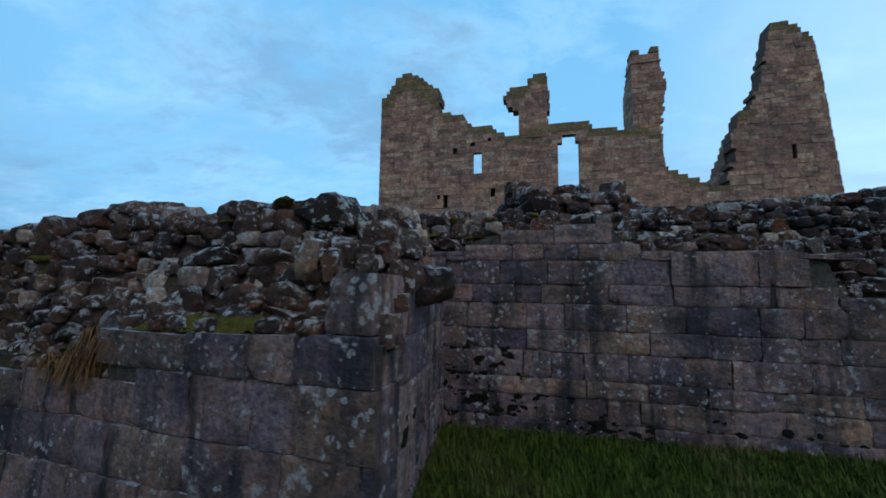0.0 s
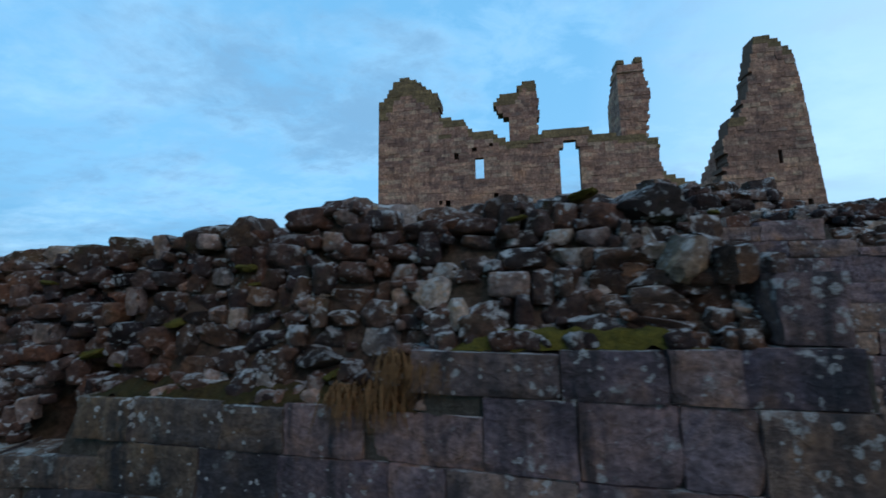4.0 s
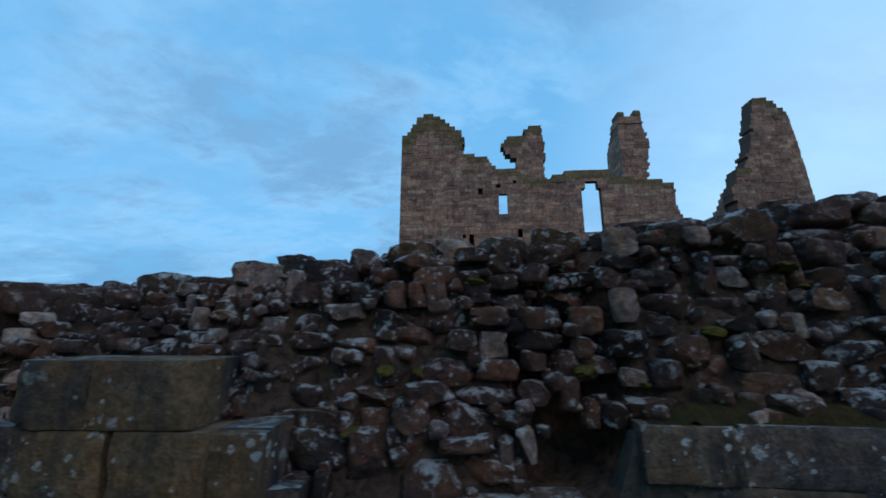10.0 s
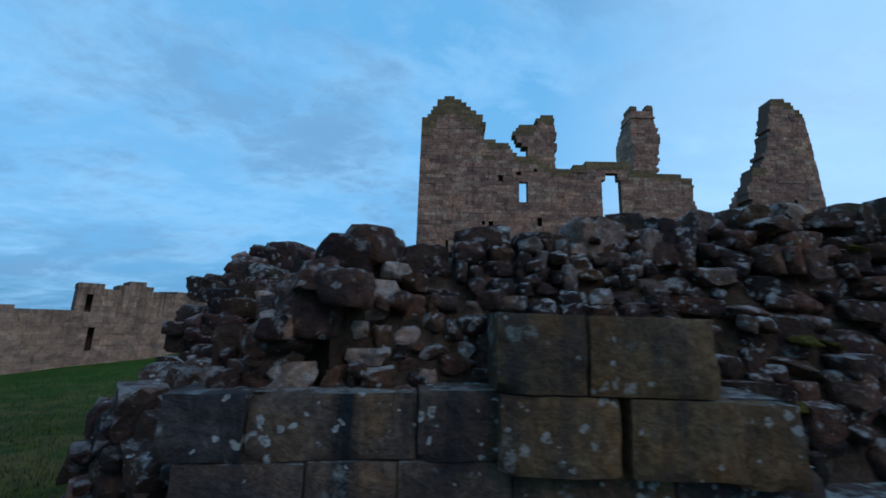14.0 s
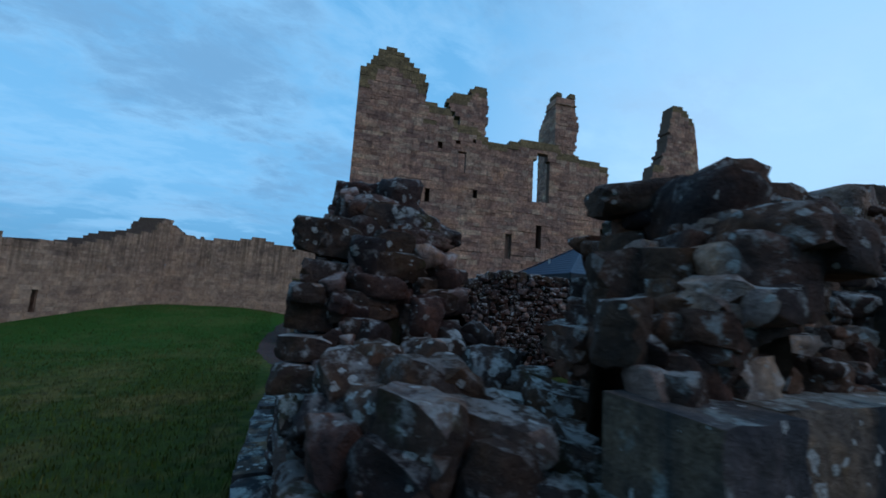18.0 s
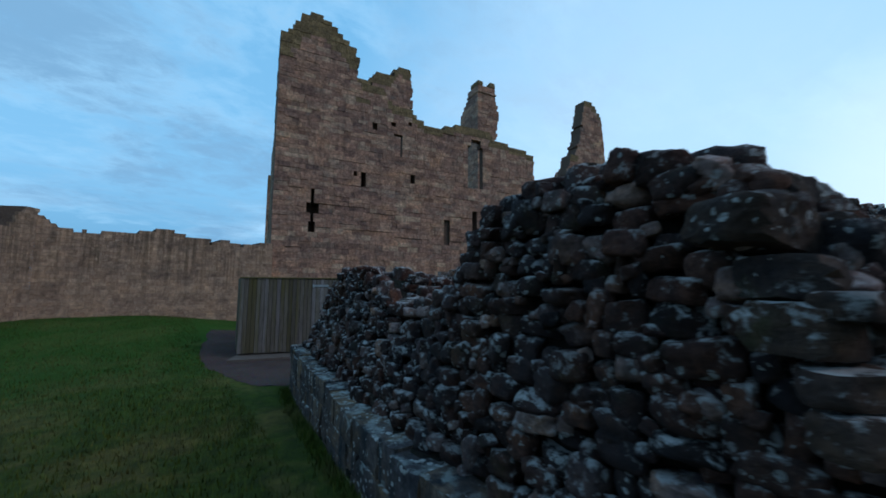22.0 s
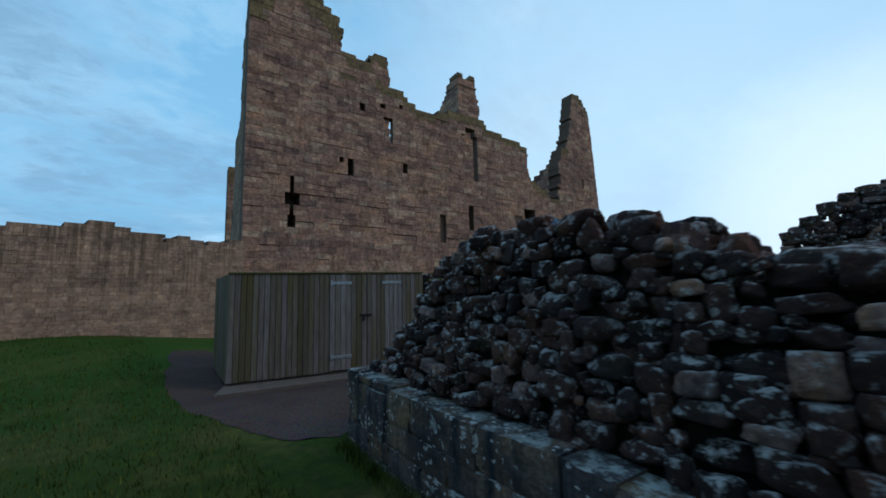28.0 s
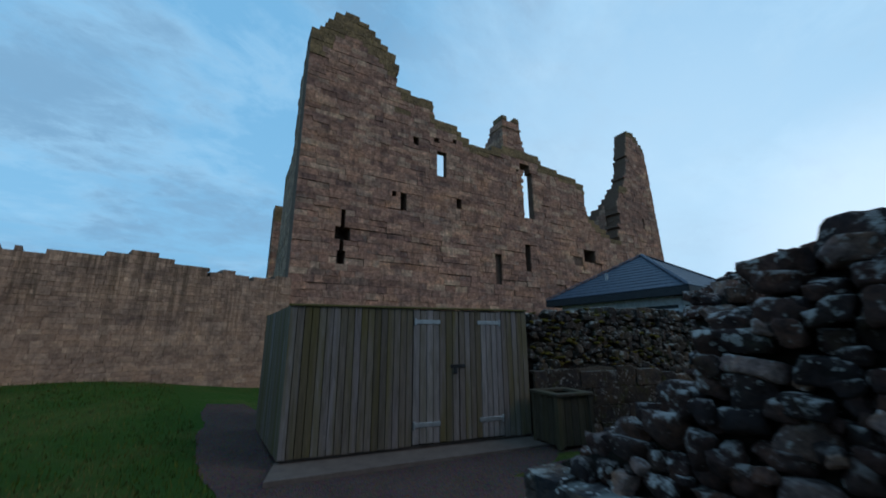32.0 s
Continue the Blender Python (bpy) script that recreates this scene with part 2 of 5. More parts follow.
def stone_material(name, tones, lichen=0.5, dark=0.5, moss=0.0, grain=26.0, spots=0.0, relief=0.6, fleck=(0.42, 0.43, 0.40), strata=0.0, lsize=8.0, lcut=0.57, streak=0.0, patch=False, broad=False):
    """Weathered stone: a tone for each piece, stains, pale lichen crusts, small spots and moss."""
    m, nt, b = tree(name, 0.92)
    v, r = place(nt)
    w, _ = place(nt, False)
    col = ramp_of(nt, r, tones)
    big, fine = noise_of(nt, w, 2.3, 5, 0.6, 0.4), noise_of(nt, v, grain, 6, 0.7)
    col = mixc(nt, 1.0, col, ramp_of(nt, fine, [(0.28, (0.40, 0.39, 0.38)), (0.5, (0.95, 0.94, 0.92)), (0.74, (1.65, 1.62, 1.56))]), "MULTIPLY")
    if strata:
        wv = nt.nodes.new("ShaderNodeMapping")
        wv.inputs["Scale"].default_value = (3, 3, 42)
        nt.links.new(v, wv.inputs[0])
        col = mixc(nt, 1.0, col, ramp_of(nt, noise_of(nt, wv.outputs[0], 1.0, 4, 0.6, 1.2), [(0.35, (0.7, 0.68, 0.66)), (0.65, (1.2, 1.2, 1.2))]), "MULTIPLY")
    if patch:
        col = mixc(nt, 1.0, col, ramp_of(nt, noise_of(nt, v, 3.6, 5, 0.62, 0.8), [(0.30, (0.55, 0.56, 0.66)), (0.48, (1.0, 0.96, 0.98)), (0.60, (1.15, 0.98, 0.84)), (0.74, (1.55, 1.18, 0.74))]), "MULTIPLY")
    if broad:
        flat = nt.nodes.new("ShaderNodeMapping")
        flat.inputs["Scale"].default_value = (0.45, 0.45, 1.1)
        nt.links.new(w, flat.inputs[0])
        col = mixc(nt, 1.0, col, ramp_of(nt, noise_of(nt, flat.outputs[0], 0.9, 6, 0.62, 0.7), [(0.32, (0.62, 0.62, 0.66)), (0.48, (0.98, 0.96, 0.96)), (0.60, (1.12, 1.08, 1.0)), (0.74, (1.25, 1.12, 0.86))]), "MULTIPLY")
    stain = band(nt, big, 0.42, 0.68, 0.0, dark)
    col = mixc(nt, stain, col, (0.034, 0.027, 0.031, 1))
    if streak:
        mp = nt.nodes.new("ShaderNodeMapping")
        mp.inputs["Scale"].default_value = (1, 1, 0.12)
        nt.links.new(w, mp.inputs[0])
        col = mixc(nt, band(nt, noise_of(nt, mp.outputs[0], 5.5, 5, 0.6, 0.3), 0.50, 0.66, 0.0, streak), col, (0.030, 0.030, 0.036, 1))
    lich = mathn(nt, "ADD", noise_of(nt, v, lsize, 8, 0.66, 0.25), mathn(nt, "MULTIPLY", n_z(nt), 0.12))
    lich = mathn(nt, "ADD", lich, mathn(nt, "MULTIPLY", mathn(nt, "SUBTRACT", noise_of(nt, v, 75, 4, 0.7), 0.5), 0.22))
    lmask = mathn(nt, "MULTIPLY", band(nt, lich, lcut, lcut + 0.11), band(nt, noise_of(nt, w, 1.7, 3, 0.5), 0.36, 0.58, 0.25, lichen))
    col = mixc(nt, lmask, col, (*fleck, 1))
    if spots:
        vor = node(nt, "ShaderNodeTexVoronoi", Scale=17.0, Randomness=1.0)
        wob = nt.nodes.new("ShaderNodeVectorMath")
        wob.operation = "MULTIPLY_ADD"
        wob.inputs[1].default_value = (0.05, 0.05, 0.05)
        wn = node(nt, "ShaderNodeTexNoise", Scale=25.0)
        nt.links.new(w, wn.inputs["Vector"])
        nt.links.new(wn.outputs["Color"], wob.inputs[0])
        nt.links.new(w, wob.inputs[2])
        nt.links.new(wob.outputs[0], vor.inputs["Vector"])
        size = band(nt, noise_of(nt, w, 3.1, 4), 0.42, 0.72, 0.03, 0.50)
        spot = mathn(nt, "MULTIPLY", mathn(nt, "MULTIPLY", mathn(nt, "LESS_THAN", vor.outputs["Distance"], size), band(nt, noise_of(nt, w, 60, 4, 0.7), 0.38, 0.50)), spots)
        col = mixc(nt, spot, col, (0.60, 0.54, 0.51, 1))
    if moss:
        mm = mathn(nt, "MULTIPLY", band(nt, noise_of(nt, w, 3.4, 5, 0.65), 0.56, 0.68), moss)
        col = mixc(nt, mm, col, (0.060, 0.058, 0.012, 1))
    nt.links.new(col, b.inputs["Base Color"])
    h = mathn(nt, "ADD", mathn(nt, "MULTIPLY", fine, 0.45), noise_of(nt, v, 9.0, 8, 0.72))
    bump(nt, b, h, relief, 0.05)
    return m


rubble_mat = stone_material("rubble_stone", [(0.0, (0.021, 0.011, 0.009)), (0.2, (0.109, 0.047, 0.034)), (0.4, (0.038, 0.022, 0.020)), (0.55, (0.152, 0.069, 0.049)), (0.7, (0.052, 0.031, 0.026)), (0.82, (0.096, 0.048, 0.038)), (0.88, (0.271, 0.168, 0.146)), (1.0, (0.420, 0.269, 0.232))], 0.88, 0.8, 0.2, spots=0.6, relief=1.0, fleck=(0.60, 0.53, 0.51), lsize=13.0, lcut=0.578, patch=True)
brown_rubble_mat = stone_material("brown_rubble_stone", [(0.0, (0.037, 0.022, 0.016)), (0.2, (0.213, 0.106, 0.064)), (0.4, (0.070, 0.044, 0.034)), (0.55, (0.250, 0.130, 0.078)), (0.7, (0.110, 0.068, 0.051)), (0.78, (0.169, 0.084, 0.055)), (0.82, (0.425, 0.314, 0.255)), (1.0, (0.625, 0.474, 0.391))], 1.0, 0.75, 0.3, spots=0.9, relief=1.0, fleck=(0.66, 0.59, 0.56), lsize=13.0, lcut=0.55, patch=True)
dusky_rubble_mat = stone_material("dusky_rubble_stone", [(0.0, (0.035, 0.018, 0.015)), (0.2, (0.195, 0.089, 0.057)), (0.4, (0.066, 0.038, 0.029)), (0.55, (0.233, 0.113, 0.072)), (0.7, (0.103, 0.057, 0.044)), (0.84, (0.155, 0.074, 0.052)), (0.90, (0.374, 0.238, 0.188)), (1.0, (0.529, 0.345, 0.273))], 0.85, 0.8, 0.2, spots=0.7, relief=1.0, fleck=(0.60, 0.53, 0.50), lsize=13.0, lcut=0.575, patch=True)
boulder_mat = stone_material("boulder_stone", [(0.0, (0.052, 0.031, 0.022)), (0.45, (0.124, 0.070, 0.047)), (0.7, (0.067, 0.043, 0.036)), (0.88, (0.156, 0.086, 0.060)), (1.0, (0.359, 0.238, 0.196))], 1.0, 0.65, 0.5, grain=20, spots=0.8, relief=1.0, lsize=13.0, lcut=0.565, fleck=(0.60, 0.53, 0.51), patch=True)
ashlar_mat = stone_material("ashlar_stone", [(0.0, (0.207, 0.126, 0.128)), (0.18, (0.401, 0.262, 0.240)), (0.36, (0.152, 0.115, 0.142)), (0.5, (0.352, 0.227, 0.220)), (0.64, (0.186, 0.131, 0.140)), (0.8, (0.395, 0.258, 0.197)), (0.9, (0.241, 0.178, 0.194)), (1.0, (0.341, 0.217, 0.200))], 0.9, 0.85, 0.0, grain=30, spots=0.65, relief=0.9, streak=0.95, lcut=0.60, lsize=7.0, fleck=(0.60, 0.54, 0.52), patch=True)
# darker copy of the ashlar, with the shade on the western facing in its tones
shaded_ashlar_mat = stone_material("shaded_ashlar_stone", [(0.0, (0.130, 0.092, 0.078)), (0.25, (0.236, 0.160, 0.116)), (0.45, (0.101, 0.085, 0.092)), (0.65, (0.195, 0.139, 0.113)), (0.8, (0.271, 0.177, 0.101)), (1.0, (0.153, 0.118, 0.109))], 0.9, 0.9, 0.05, grain=30, spots=1.0, relief=0.9, streak=1.0, lcut=0.60, lsize=7.0, fleck=(0.52, 0.51, 0.48), patch=True)
quoin_mat = stone_material("quoin_stone", [(0.0, (0.165, 0.105, 0.056)), (1.0, (0.235, 0.150, 0.078))], 0.7, 0.75, 0.1, grain=30, spots=0.55, relief=0.7, streak=0.8, patch=True, lcut=0.60)
castle_mat = stone_material("castle_sandstone", [(0.0, (0.340, 0.175, 0.128)), (0.12, (0.618, 0.336, 0.238)), (0.24, (0.443, 0.234, 0.175)), (0.36, (0.679, 0.390, 0.276)), (0.50, (0.381, 0.206, 0.163)), (0.64, (0.608, 0.319, 0.221)), (0.78, (0.484, 0.263, 0.198)), (0.90, (0.742, 0.477, 0.339)), (1.0, (0.309, 0.170, 0.136))], 0.35, 0.42, 0.0, grain=7, relief=0.7, fleck=(0.50, 0.40, 0.33), strata=0.3, lsize=2.2, streak=0.30, broad=True)
castle_top_mat = stone_material("castle_mossy_stone", [(0.0, (0.250, 0.160, 0.085)), (1.0, (0.340, 0.215, 0.110))], 0.6, 0.35, 0.18, grain=9, relief=0.8, fleck=(0.40, 0.27, 0.06))
mossy_mat = stone_material("mossy_stone", [(0.0, (0.036, 0.028, 0.022)), (0.6, (0.085, 0.064, 0.046)), (1.0, (0.130, 0.100, 0.076))], 0.7, 0.7, 0.8, spots=0.4, patch=True)


def curtain_material():
    m, nt, b = tree("curtain_stone", 0.92)
    v, r = place(nt)
    w, _ = place(nt, False, (1, 1, 0.05))
    p, _ = place(nt, False)
    col = ramp_of(nt, r, [(0.0, (0.400, 0.232, 0.160)), (0.2, (0.540, 0.330, 0.226)), (0.4, (0.450, 0.265, 0.184)), (0.6, (0.600, 0.375, 0.262)), (0.8, (0.380, 0.228, 0.165)), (1.0, (0.520, 0.312, 0.212))])
    col = mixc(nt, 1.0, col, ramp_of(nt, noise_of(nt, v, 8, 5, 0.7), [(0.3, (0.65, 0.63, 0.62)), (0.7, (1.25, 1.25, 1.22))]), "MULTIPLY")
    col = mixc(nt, 1.0, col, ramp_of(nt, noise_of(nt, p, 1.7, 7, 0.68, 0.6), [(0.34, (0.58, 0.58, 0.62)), (0.50, (1.0, 0.99, 1.0)), (0.68, (1.25, 1.2, 1.12))]), "MULTIPLY")
    high = band(nt, p_z(nt), 0.9, 2.6, 0.12, 1.0)
    streak = mathn(nt, "MULTIPLY", band(nt, noise_of(nt, w, 8.5, 5, 0.7), 0.42, 0.60), band(nt, noise_of(nt, p, 0.6, 3), 0.35, 0.6, 0.35, 0.80))
    col = mixc(nt, mathn(nt, "MULTIPLY", streak, high), col, (0.085, 0.054, 0.034, 1))
    nt.links.new(col, b.inputs["Base Color"])
    h = mathn(nt, "ADD", noise_of(nt, v, 7, 6, 0.7), mathn(nt, "MULTIPLY", noise_of(nt, w, 8.5, 4, 0.6), 0.8))
    bump(nt, b, h, 0.7, 0.05)
    return m


def p_z(nt):
    g = nt.nodes.new("ShaderNodeNewGeometry")
    s = nt.nodes.new("ShaderNodeSeparateXYZ")
    nt.links.new(g.outputs["Position"], s.inputs[0])
    return s.outputs["Z"]


curtain_mat = curtain_material()


def earth_material(name, a, b_, moss=0.3):
    m, nt, b = tree(name, 1.0)
    w, _ = place(nt, False)
    col = ramp_of(nt, noise_of(nt, w, 14, 7, 0.7, 0.5), [(0.3, a), (0.7, b_)])
    col = mixc(nt, mathn(nt, "MULTIPLY", band(nt, noise_of(nt, w, 3.0, 5, 0.6), 0.5, 0.62), moss), col, (0.050, 0.045, 0.012, 1))
    nt.links.new(col, b.inputs["Base Color"])
    bump(nt, b, noise_of(nt, w, 22, 7, 0.75), 1.0, 0.05)
    return m


# earth mortar taken near black: the shade of the crevices is in its colour
core_mat = earth_material("crevice_shade_mortar", (0.006, 0.004, 0.003), (0.040, 0.026, 0.019), 0.3)
joint_mat = earth_material("lime_mortar", (0.070, 0.056, 0.046), (0.180, 0.145, 0.115), 0.0)
castle_core_mat = earth_material("castle_rubble_core", (0.120, 0.074, 0.056), (0.260, 0.160, 0.118), 0.0)
mortar_mat = earth_material("brown_mortar", (0.016, 0.010, 0.007), (0.210, 0.120, 0.080), 0.25)
brown_moss_mat = earth_material("brown_moss", (0.026, 0.015, 0.005), (0.130, 0.074, 0.020), 0.55)


def moss_material():
    m, nt, b = tree("moss", 1.0)
    w, _ = place(nt, False)
    nt.links.new(ramp_of(nt, noise_of(nt, w, 30, 6, 0.7), [(0.3, (0.048, 0.041, 0.007)), (0.7, (0.185, 0.128, 0.018))]), b.inputs["Base Color"])
    bump(nt, b, noise_of(nt, w, 70, 5, 0.7), 1.0, 0.02)
    return m


moss_mat = moss_material()
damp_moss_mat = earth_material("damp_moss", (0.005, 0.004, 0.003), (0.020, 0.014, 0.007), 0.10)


def grass_ground_material():
    m, nt, b = tree("mown_grass", 1.0)
    w, _ = place(nt, False)
    col = ramp_of(nt, noise_of(nt, w, 55, 6, 0.75), [(0.3, (0.028, 0.045, 0.005)), (0.7, (0.096, 0.126, 0.010))])
    dry = band(nt, noise_of(nt, w, 0.75, 5, 0.62, 0.6), 0.47, 0.62, 0.0, 0.85)
    col = mixc(nt, dry, col, (0.190, 0.140, 0.040, 1))
    col = mixc(nt, 1.0, col, ramp_of(nt, noise_of(nt, w, 5.5, 5, 0.65), [(0.34, (0.58, 0.58, 0.55)), (0.62, (1.2, 1.12, 1.0))]), "MULTIPLY")
    far = band(nt, p_y(nt), 9.0, 14.0, 0.0, 0.7)
    col = mixc(nt, far, col, (0.032, 0.108, 0.007, 1))
    nt.links.new(col, b.inputs["Base Color"])
    bump(nt, b, noise_of(nt, w, 60, 6, 0.8), 1.0, 0.04)
    return m


def p_y(nt):
    g = nt.nodes.new("ShaderNodeNewGeometry")
    s = nt.nodes.new("ShaderNodeSeparateXYZ")
    nt.links.new(g.outputs["Position"], s.inputs[0])
    return s.outputs["Y"]


grass_mat = grass_ground_material()


def blade_material():
    m, nt, b = tree("grass_blades", 0.8)
    w, r = place(nt, False)
    col = ramp_of(nt, r, [(0.0, (0.040, 0.062, 0.006)), (0.8, (0.084, 0.110, 0.009)), (1.0, (0.120, 0.108, 0.020))])
    dry = band(nt, noise_of(nt, w, 0.75, 5, 0.62, 0.6), 0.47, 0.62, 0.0, 0.85)
    col = mixc(nt, dry, col, ramp_of(nt, r, [(0.0, (0.110, 0.100, 0.026)), (1.0, (0.165, 0.145, 0.050))]))
    col = mixc(nt, 1.0, col, ramp_of(nt, noise_of(nt, w, 5.5, 5, 0.65), [(0.34, (0.58, 0.58, 0.55)), (0.62, (1.2, 1.12, 1.0))]), "MULTIPLY")
    nt.links.new(col, b.inputs["Base Color"])
    return m


blade_mat = blade_material()


def gravel_material():
    m, nt, b = tree("fine_gravel", 1.0)
    w, _ = place(nt, False)
    vor = node(nt, "ShaderNodeTexVoronoi", Scale=55.0)
    nt.links.new(w, vor.inputs["Vector"])
    col = mixc(nt, band(nt, noise_of(nt, w, 1.6, 5), 0.35, 0.7), (0.070, 0.040, 0.034, 1), (0.128, 0.076, 0.064, 1))
    col = mixc(nt, 0.5, col, mixc(nt, 1.0, vor.outputs["Color"], (0.19, 0.115, 0.100, 1), "MULTIPLY"))
    nt.links.new(col, b.inputs["Base Color"])
    bump(nt, b, vor.outputs["Distance"], 0.9, 0.02)
    return m


gravel_mat = gravel_material()


def concrete_material():
    m, nt, b = tree("concrete", 0.9)
    w, _ = place(nt, False)
    nt.links.new(ramp_of(nt, noise_of(nt, w, 6, 7, 0.7), [(0.3, (0.115, 0.082, 0.070)), (0.7, (0.180, 0.132, 0.110))]), b.inputs["Base Color"])
    bump(nt, b, noise_of(nt, w, 80, 4, 0.7), 0.4, 0.01)
    return m


concrete_mat = concrete_material()


def board_material(name, tones, green=0.6, gloss=0.75):
    m, nt, b = tree(name, gloss)
    v, r = place(nt, True, (1, 1, 0.10))
    w, _ = place(nt, False)
    col = ramp_of(nt, r, tones)
    col = mixc(nt, 1.0, col, ramp_of(nt, noise_of(nt, v, 28, 6, 0.65, 0.6), [(0.3, (0.6, 0.6, 0.6)), (0.7, (1.3, 1.3, 1.3))]), "MULTIPLY")
    algae = mathn(nt, "MULTIPLY", band(nt, noise_of(nt, v, 4.0, 4), 0.42, 0.66), green)
    col = mixc(nt, algae, col, (0.120, 0.092, 0.022, 1))
    nt.links.new(col, b.inputs["Base Color"])
    bump(nt, b, noise_of(nt, v, 40, 5, 0.7), 0.4, 0.01)
    return m


board_mat = board_material("weathered_board", [(0.0, (0.082, 0.062, 0.038)), (0.2, (0.200, 0.158, 0.150)), (0.4, (0.120, 0.088, 0.050)), (0.6, (0.240, 0.196, 0.188)), (0.8, (0.142, 0.107, 0.082)), (1.0, (0.210, 0.168, 0.160))], 0.8)
pale_board_mat = board_material("bleached_board", [(0.0, (0.225, 0.188, 0.182)), (1.0, (0.290, 0.246, 0.238))], 0.45)
cap_mat = board_material("mossy_capping", [(0.0, (0.150, 0.120, 0.045)), (1.0, (0.170, 0.140, 0.055))], 0.8)
planter_mat = board_material("planter_board", [(0.0, (0.062, 0.048, 0.034)), (1.0, (0.092, 0.072, 0.052))], 0.3)


def plain(name, color, rough=0.6, metal=0.0, scale=12.0, vary=0.25):
    m, nt, b = tree(name, rough)
    w, _ = place(nt, False)
    lo, hi = tuple(c * (1 - vary) for c in color), tuple(c * (1 + vary) for c in color)
    nt.links.new(ramp_of(nt, noise_of(nt, w, scale, 5, 0.65), [(0.3, lo), (0.7, hi)]), b.inputs["Base Color"])
    b.inputs["Metallic"].default_value = metal
    return m


steel_mat = plain("galvanised_steel", (0.42, 0.43, 0.44), 0.45, 0.7)
black_mat = plain("black_iron", (0.03, 0.03, 0.032), 0.6, 0.3)
white_mat = plain("white_paint", (0.52, 0.55, 0.58), 0.6)
slate_mat = plain("slate_roof", (0.050, 0.072, 0.110), 0.55, 0.0, 9.0, 0.3)
fascia_mat = plain("dark_fascia", (0.035, 0.038, 0.045), 0.6)
felt_mat = plain("roof_felt", (0.055, 0.055, 0.045), 0.95)
withered_mat = plain("withered_grass", (0.170, 0.078, 0.030), 0.9, 0.0, 30.0, 0.5)
# planter soil; also the painted shade behind the store's boards
soil_gap_shade_mat = plain("soil_and_gap_shade", (0.018, 0.014, 0.010), 1.0)


def sea_material():
    m, nt, b = tree("sea_water", 0.25)
    w, _ = place(nt, False)
    b.inputs["Base Color"].default_value = (0.035, 0.065, 0.095, 1)
    bump(nt, b, noise_of(nt, w, 0.6, 5, 0.6), 0.5, 0.4)
    return m


sea_mat = sea_material()


# ---- building helpers ----
def smooth(t):
    t = min(1.0, max(0.0, t))
    return t * t * (3 - 2 * t)


def ground_z(x, y):
    z = -0.6 + 1.08 * math.exp(-max(y, -4.0) / 11.0) if y > -4 else 0.954
    z = min(z, 0.50)
    z += 0.60 * smooth((x + 2.0) / 5.0) * smooth((y + 1.0) / 3.4) * (1 - smooth((y - 4.0) / 8.0))
    z += 0.12 * smooth((y - 9.0) / 3.0)
    z += 0.78 * smooth((y - 13.2) / 7.5) * (0.35 + 0.65 * smooth((-3.0 - x) / 5.0))
    far = math.hypot(x, y - 10) - 75
    if far > 0:
        z -= min(60.0, 0.3 * far) * smooth((20 - x) / 40.0 + 0.2)
    return z


def link(name, me, mat, parent=None, label="", flat=False):
    me.materials.append(mat)
    if not flat:
        me.polygons.foreach_set("use_smooth", [True] * len(me.polygons))
    ob = new(name, me)
    ob.parent = parent
    return tagged(ob, label)


def part(name, bm, mat, parent, label="", flat=True):
    me = bpy.data.meshes.new(name)
    bm.to_mesh(me)
    bm.free()
    return link(name, me, mat, parent, label, flat)


def raw(name, verts, faces, mat, parent=None, label="", flat=True):
    me = bpy.data.meshes.new(name)
    me.from_pydata(verts, [], faces)
    me.validate()
    me.update()
    return link(name, me, mat, parent, label, flat)


def thing(name, loc, label, category, group="", kind="", rz=0.0):
    ob = new(name)
    ob.matrix_world = pose(*loc, 0, 0, rz)
    return tagged(ob, label, category, group, kind)


def box_bm(x0, x1, y0, y1, z0, z1, bevel=0.0, bm=None):
    bm = bm or bmesh.new()
    vs = [bm.verts.new(p) for p in ((x0, y0, z0), (x1, y0, z0), (x1, y1, z0), (x0, y1, z0), (x0, y0, z1), (x1, y0, z1), (x1, y1, z1), (x0, y1, z1))]
    fs = [bm.faces.new([vs[i] for i in f]) for f in ((3, 2, 1, 0), (4, 5, 6, 7), (0, 1, 5, 4), (1, 2, 6, 5), (2, 3, 7, 6), (3, 0, 4, 7))]
    if bevel:
        edges = {e for f in fs for e in f.edges}
        bmesh.ops.bevel(bm, geom=list(edges), offset=bevel, segments=1, affect="EDGES")
    return bm


rng = random.Random(11)


